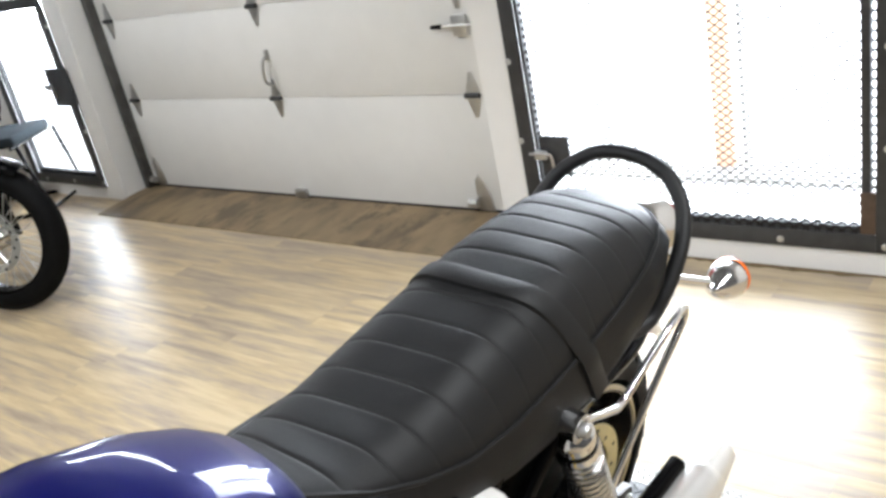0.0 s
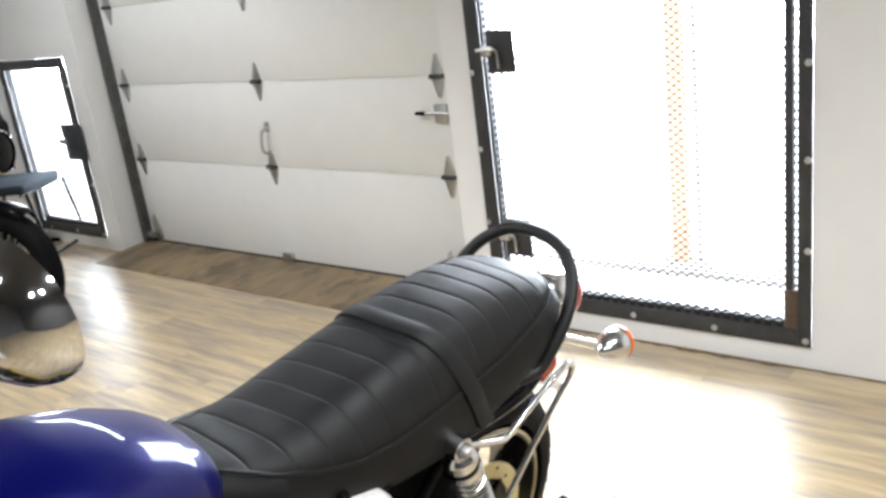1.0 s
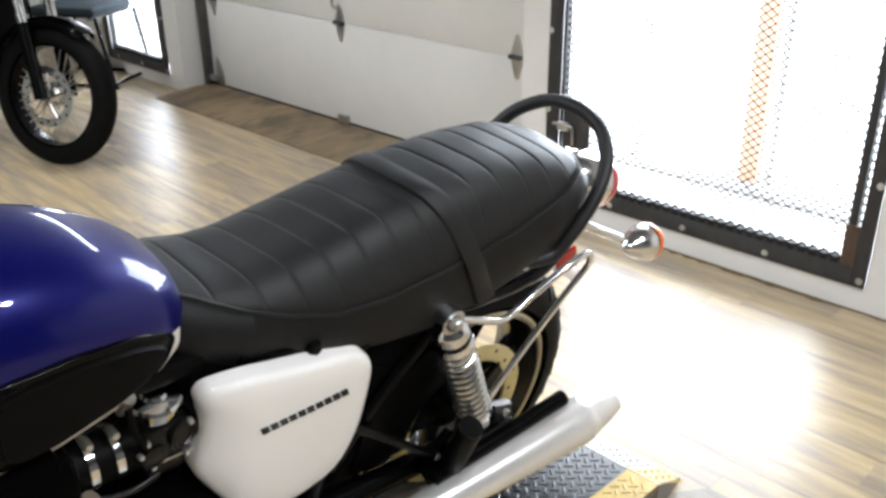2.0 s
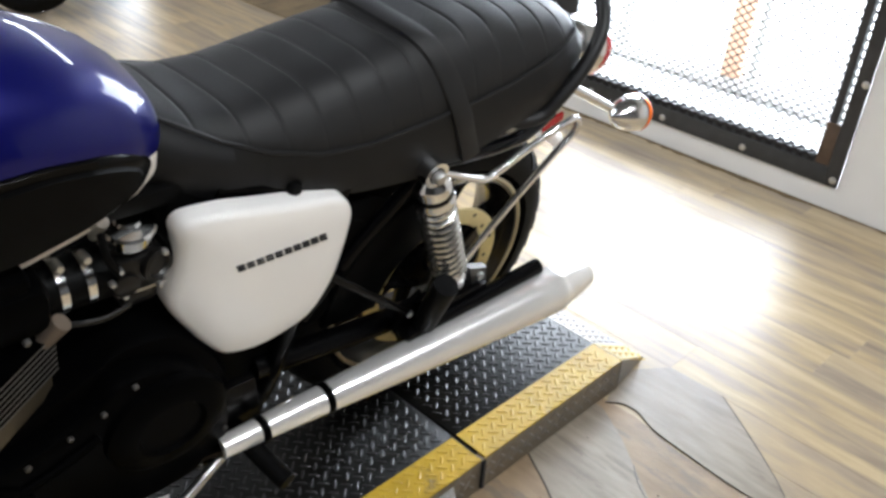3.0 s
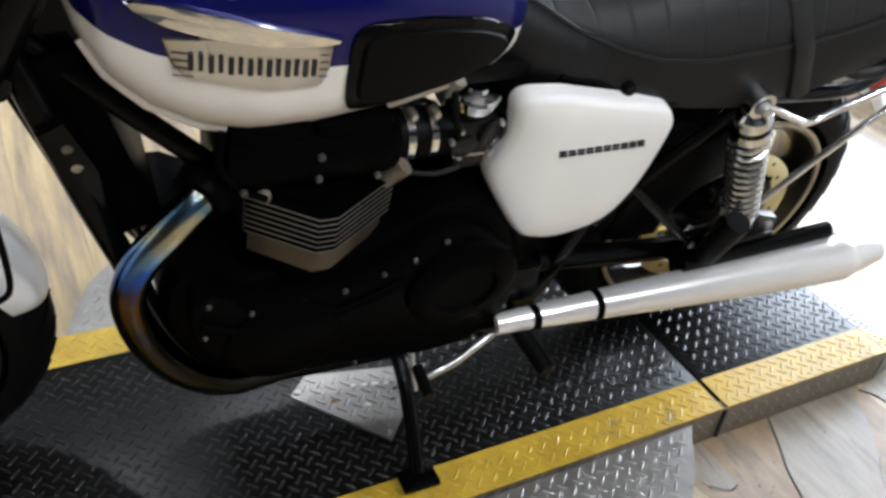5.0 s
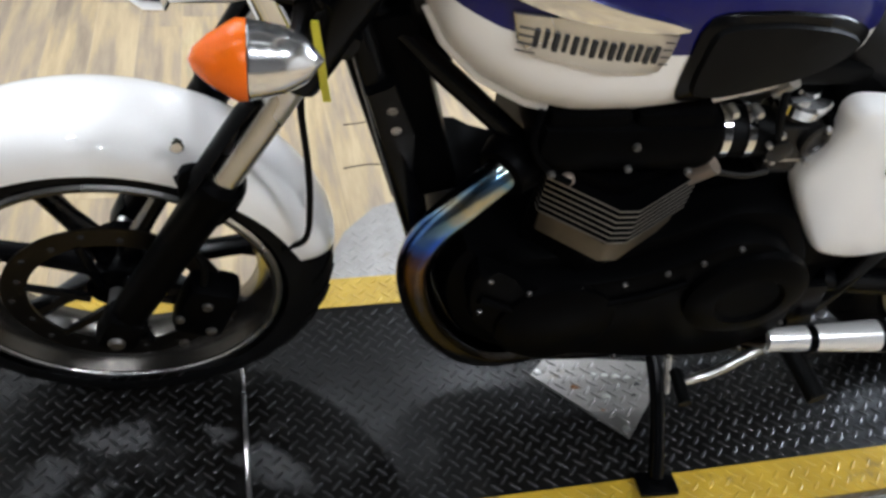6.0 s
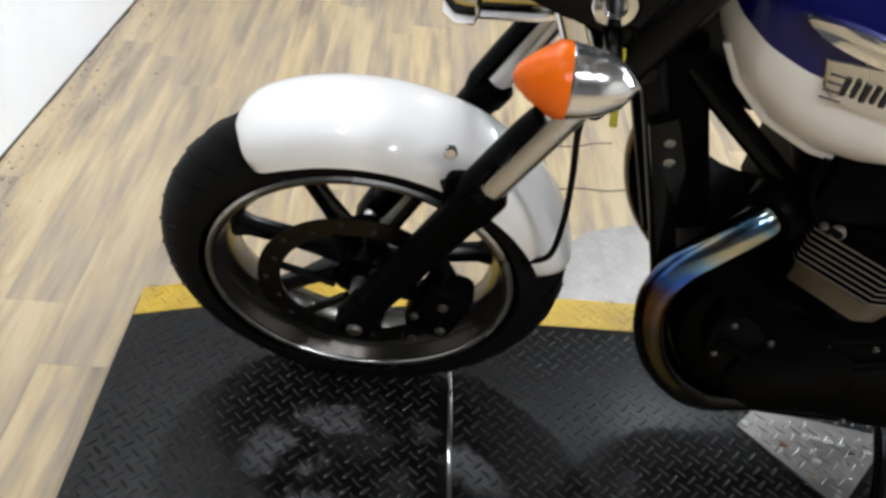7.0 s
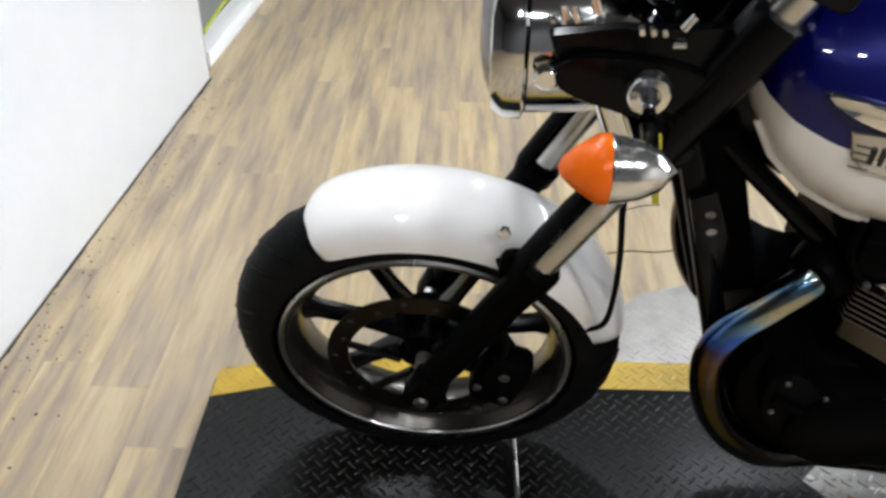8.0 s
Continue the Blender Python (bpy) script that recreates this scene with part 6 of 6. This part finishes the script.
hl2 = part("headlamp", lathe([(-0.12, 0.0), (-0.11, 0.05), (-0.06, 0.085), (0.02, 0.095)], (0.06, 0, 0.835), (1, 0, -0.05), 28), M["black"], bike2, "black headlamp with a chrome ring")
part("ring", lathe([(0.015, 0.09), (0.02, 0.096), (0.034, 0.095), (0.04, 0.088)], (0.06, 0, 0.835), (1, 0, -0.05), 28), M["chrome"], hl2, "chrome ring")
part("lens", lathe([(0.03, 0.09), (0.04, 0.06), (0.045, 0.02), (0.046, 0)], (0.06, 0, 0.835), (1, 0, -0.05), 24), M["windscreen"], hl2)
part("fairing", rings([[(x, y * w, z) for y, z in ((-1, zb), (-0.95, (zb + zt) / 2), (-0.6, zt), (0.6, zt), (0.95, (zb + zt) / 2), (1, zb))] for x, w, zb, zt in ((0.09, 0.08, 0.94, 0.97), (0.05, 0.13, 0.76, 1.03), (-0.02, 0.16, 0.74, 1.11), (-0.20, 0.17, 0.74, 1.15), (-0.34, 0.14, 0.80, 1.12))]), M["windscreen"], bike2, "small black nose fairing")
part("radiator", box((-0.33, 0, 0.57), (0.10, 0.36, 0.50), 0.02), M["rubber"], bike2, "black radiator and shroud")
part("screen", rings([[(-0.08 - 0.02 * k, -0.14 + 0.01 * k, 1.11 + 0.06 * k), (-0.05 - 0.02 * k, 0, 1.12 + 0.065 * k), (-0.08 - 0.02 * k, 0.14 - 0.01 * k, 1.11 + 0.06 * k), (-0.088 - 0.02 * k, 0.137 - 0.01 * k, 1.11 + 0.06 * k), (-0.058 - 0.02 * k, 0, 1.118 + 0.065 * k), (-0.088 - 0.02 * k, -0.137 + 0.01 * k, 1.11 + 0.06 * k)] for k in range(4)]), M["glass"], bike2, "low clear screen")
part("engine", slab(rounded([(-0.36, 0.62), (-0.75, 0.66), (-0.95, 0.5), (-0.98, 0.25), (-0.75, 0.18), (-0.48, 0.22)], 4), -0.17, 0.17, 0.03), M["engine"], bike2)
part("fuel_tank", rings([[(x, w * math.cos(a), zc + h * math.sin(a)) for a in (2 * math.pi * i / 20 for i in range(20))] for x, w, zc, h in ((-0.26, 0.03, 0.88, 0.03), (-0.32, 0.10, 0.87, 0.09), (-0.6, 0.14, 0.84, 0.13), (-0.8, 0.13, 0.82, 0.11), (-0.95, 0.08, 0.80, 0.06))]), M["black"], bike2, "black fuel tank")
part("down_tube", tube([(-0.22, 0, 0.88), (-0.38, 0.05, 0.55), (-0.5, 0.08, 0.25), (-0.8, 0.1, 0.18)], 0.02, 10), M["black"], bike2)
part("exhaust", tube([(-0.52, -0.1, 0.52), (-0.40, -0.13, 0.44), (-0.40, -0.14, 0.30), (-0.55, -0.15, 0.2), (-1.0, -0.17, 0.22)], 0.02, 10), M["black"], bike2)
part("handlebar", tube([(-0.32, 0.36, 1.0), (-0.22, 0.2, 1.03), (-0.18, 0, 0.96), (-0.22, -0.2, 1.03), (-0.32, -0.36, 1.0)], 0.011, 10), M["black"], bike2)
part("seat", box((-1.15, 0, 0.76), (0.5, 0.24, 0.1), 0.04), M["vinyl"], bike2)
rw = part("rear_wheel", lathe([(-0.04, 0), (-0.04, 0.05), (0.04, 0.05), (0.04, 0)], (-1.45, 0, 0.31), (0, 1, 0), 20), M["satin"], bike2)
part("tyre", lathe([(0.065 * math.sin(radians(-120 + 15 * k)), 0.247 + 0.063 * math.cos(radians(-120 + 15 * k))) for k in range(17)], (-1.45, 0, 0.31), (0, 1, 0), 40), M["tyre"], rw)
part("rim", lathe([(-0.05, 0.225), (-0.045, 0.21), (0.045, 0.21), (0.05, 0.225)], (-1.45, 0, 0.31), (0, 1, 0), 40), M["black"], rw)
part("swing_arm", box((-1.2, 0.1, 0.31), (0.55, 0.04, 0.05), 0.012), M["black"], bike2)
part("swing_arm", box((-1.2, -0.1, 0.31), (0.55, 0.04, 0.05), 0.012), M["black"], bike2)
part("side_stand", tube([(-0.8, 0.13, 0.2), (-0.8, 0.24, 0.012)], 0.012, 10), M["black"], bike2)

# ---------------------------------------------------------------- visitor chair by the low gate
CH = Matrix.Translation((-1.40, -4.88, FLOOR)) @ Matrix.Rotation(radians(122), 4, "Z")
chair = thing("visitor_chair", "stacking chair with grey padded seat and black tube legs", "chair", CH)
part("seat", box((0, 0, 0.455), (0.46, 0.44, 0.06), 0.026, None, None, 3), M["fabric"], chair, "grey padded seat")
part("backrest", box((-0.245, 0, 0.71), (0.05, 0.40, 0.22), 0.022, Matrix.Rotation(radians(-8), 4, "Y"), None, 3), M["fabric"], chair, "grey padded backrest")
for y in (0.215, -0.215):
    part("side_frame", tube([(-0.265, y, 0.80), (-0.23, y, 0.62), (-0.20, y, 0.44), (-0.23, y, 0.02), (-0.20, y, 0.012), (0.28, y, 0.012), (0.305, y, 0.03), (0.24, y, 0.43)], 0.012, 8, 5), M["black"], chair)
part("cross_bar", rod((0.302, -0.215, 0.026), (0.302, 0.215, 0.026), 0.011), M["black"], chair)
part("cross_bar", rod((0.2, -0.215, 0.42), (0.2, 0.215, 0.42), 0.010), M["black"], chair)

# worn floor beside the lift
CRACK1 = [(0.985, -1.118), (0.925, -1.131), (0.86, -1.128), (0.786, -1.145)]
CRACK2 = [(0.96, -1.32), (0.907, -1.329), (0.86, -1.35), (0.812, -1.357)]
bm = bmesh.new()
chips = random.Random(11)
for k in range(330):
    f = chips.random()
    p = pa.lerp(pb, f) - Vector((-pd.y, pd.x, 0)) * abs(chips.gauss(0.012, 0.07))
    r = 0.0016 + 0.0036 * chips.random() ** 3
    a = chips.random() * 6.28
    rings([[(p.x + r * q * math.cos(a + 1.57 * i), p.y + r * q * (0.5 + 0.5 * (i % 2)) * math.sin(a + 1.57 * i), FLOOR + z) for i in range(4)] for q, z in ((1, 0.0), (0.6, 0.0012))], bm=bm)
foot = []
for k in range(60):
    p = pa.lerp(pb, k / 59)
    q = p - Vector((-pd.y, pd.x, 0)) * (0.004 + 0.006 * chips.random() ** 2)
    foot.append([(p.x, p.y, FLOOR + 0.002), (q.x, q.y, FLOOR + 0.0006), (q.x, q.y, FLOOR + 0.0001), (p.x, p.y, FLOOR + 0.0001)])
single("floor_edge_strip", rings(foot), M["crack"], "dark line along the foot of the partition", "dirt", kind="stuff")
single("floor_grit", bm, M["crack"], "dark grit and paint chips along the partition", "grit", kind="stuff")

dirt = random.Random(23)
lo, hi = [], []
for k in range(90):
    t = -1.2 + 2.6 * k / 89
    lo.append((t, 0.001, 0.0012))
    hi.append((t, 0.012 + 0.016 * dirt.random() ** 2 + 0.012 * max(0, math.sin(5.1 * t)), 0.0006))
on_wall(single("floor_edge_strip", rings([[lo[k], hi[k], (hi[k][0], hi[k][1], 0.0002), (lo[k][0], lo[k][1], 0.0002)] for k in range(90)]), M["dirt"], "brown dirt gathered along the foot of the wall", "dirt", kind="stuff"))

SPLIT_A = [(-0.115, -0.02), (-0.102, 0.010), (-0.074, 0.077), (-0.049, 0.131), (-0.026, 0.202), (0.01, 0.26), (0.03, 0.33)]
EDGE_A = [(-0.107, 0.279), (-0.164, 0.273), (-0.201, 0.209), (-0.258, 0.115), (-0.298, 0.028), (-0.30, -0.02)]
SPLIT_B = [(-0.315, 0.02), (-0.335, 0.05), (-0.338, 0.09), (-0.320, 0.146), (-0.313, 0.217), (-0.306, 0.339), (-0.306, 0.459), (-0.305, 0.53)]
EDGE_B = [(-0.310, 0.53), (-0.329, 0.477), (-0.386, 0.395), (-0.443, 0.300), (-0.502, 0.193), (-0.50, 0.05), (-0.42, -0.02)]
BARE = [(0.13, -0.02), (0.11, 0.12), (0.10, 0.35), (0.06, 0.62), (-0.18, 0.66), (-0.30, 0.60), (-0.30, 0.46), (-0.308, 0.217), (-0.325, 0.09), (-0.32, -0.02)]
SPLIT_A, EDGE_A, SPLIT_B, EDGE_B, BARE = ([(1.2 * x - 0.025, 0.97 * y - 0.01) for x, y in pts] for pts in (SPLIT_A, EDGE_A, SPLIT_B, EDGE_B, BARE))
for outline, z, mt, lab in ((BARE, 0.0006, "bare", "bare brown floor where the vinyl has torn"),
                            (SPLIT_A + EDGE_A, 0.0014, "worn", "worn grey sheet of lifted vinyl floor"),
                            (SPLIT_B + EDGE_B, 0.0012, "worn", "worn grey sheet of lifted vinyl floor"),
                            ([(0.09, 0.0), (0.098, 0.06), (0.088, 0.10), (0.06, 0.115), (0.03, 0.11), (0.035, -0.02)], 0.0016, "worn", "worn grey sheet of lifted vinyl floor")):
    single("floor_patch", rings([[(x, y, FLOOR + 0.0002) for x, y in outline], [(x, y, FLOOR + z) for x, y in outline]]), M[mt], lab, "floor patch", "worn patches", "structure")
for pts in (SPLIT_A, SPLIT_B, [(0.09, 0.09), (0.06, 0.112), (0.035, 0.108)], [(-0.107, 0.279), (-0.14, 0.285), (-0.164, 0.273)], CRACK1, CRACK2):
    single("floor_crack", tube([(x, y, FLOOR + 0.0008) for x, y in pts], 0.0019, 5, 4), M["crack"], "dark split edge in the vinyl floor", "crack", "floor cracks", "structure")
for pts in ([(-0.502, 0.193), (-0.443, 0.300), (-0.386, 0.395), (-0.329, 0.477), (-0.28, 0.56)], [(-0.22, 0.18), (-0.19, 0.215), (-0.165, 0.265)]):
    single("scuff_mark", tube([(1.2 * x - 0.025, 0.97 * y - 0.01, FLOOR + 0.0012) for x, y in pts], 0.0011, 5, 5), M["scuff"], "grey scuffed edge in the vinyl floor", "scuff", "floor scuffs", "structure")
bm = bmesh.new()
for k in range(60):
    x, y = -0.3 + 0.4 * chips.random(), 0.02 + 0.5 * chips.random()
    r, a = 0.0012 + 0.003 * chips.random() ** 3, chips.random() * 6.28
    rings([[(x + r * q * math.cos(a + 1.57 * i), y + r * q * (0.6 + 0.4 * (i % 2)) * math.sin(a + 1.57 * i), FLOOR + 0.0005 + h) for i in range(4)] for q, h in ((1, 0.0), (0.6, 0.0012))], bm=bm)
single("floor_specks", bm, M["crack"], "dark specks on the torn floor", "grit", kind="stuff")

# ---------------------------------------------------------------- floor of vinyl planks
floor = single("floor", box((1.3, -1.1, FLOOR - 0.055), (6.8, 10.4, 0.10)), M["subfloor"], "wood-look vinyl plank floor, worn pale and grey", "floor", kind="structure")
PW, PL = 0.125, 1.05
rng = random.Random(4)
plank_mesh = finish(box((0, 0, 0), (PW - 0.0004, PL - 0.0004, 0.005), 0.0003, None, None, 1), "plank", M["plank"], 30)
fine, rest = [], bmesh.new()
for i in range(-16, 37):
    off = rng.random() * PL
    for j in range(-7, 5):
        x, y = (i + 0.5) * PW, j * PL + off
        y0, y1 = max(-6.25, y - PL / 2), min(4.05, y + PL / 2)
        if y1 - y0 < 0.05:
            continue
        if -1.95 < x < 2.45 and -4.6 < y < 2.0 and len(fine) < 300:
            fine.append((x, y))
        else:
            box((x, (y0 + y1) / 2, FLOOR - 0.0025), (PW - 0.0004, y1 - y0 - 0.0004, 0.005), 0, None, rest)
for x, y in fine:
    ob = new("plank", plank_mesh)
    ob.location = (x, y, FLOOR - 0.0025)
    ob.parent = floor
tagged(part("plank_field", rest, M["plank"], floor), kind="stuff")
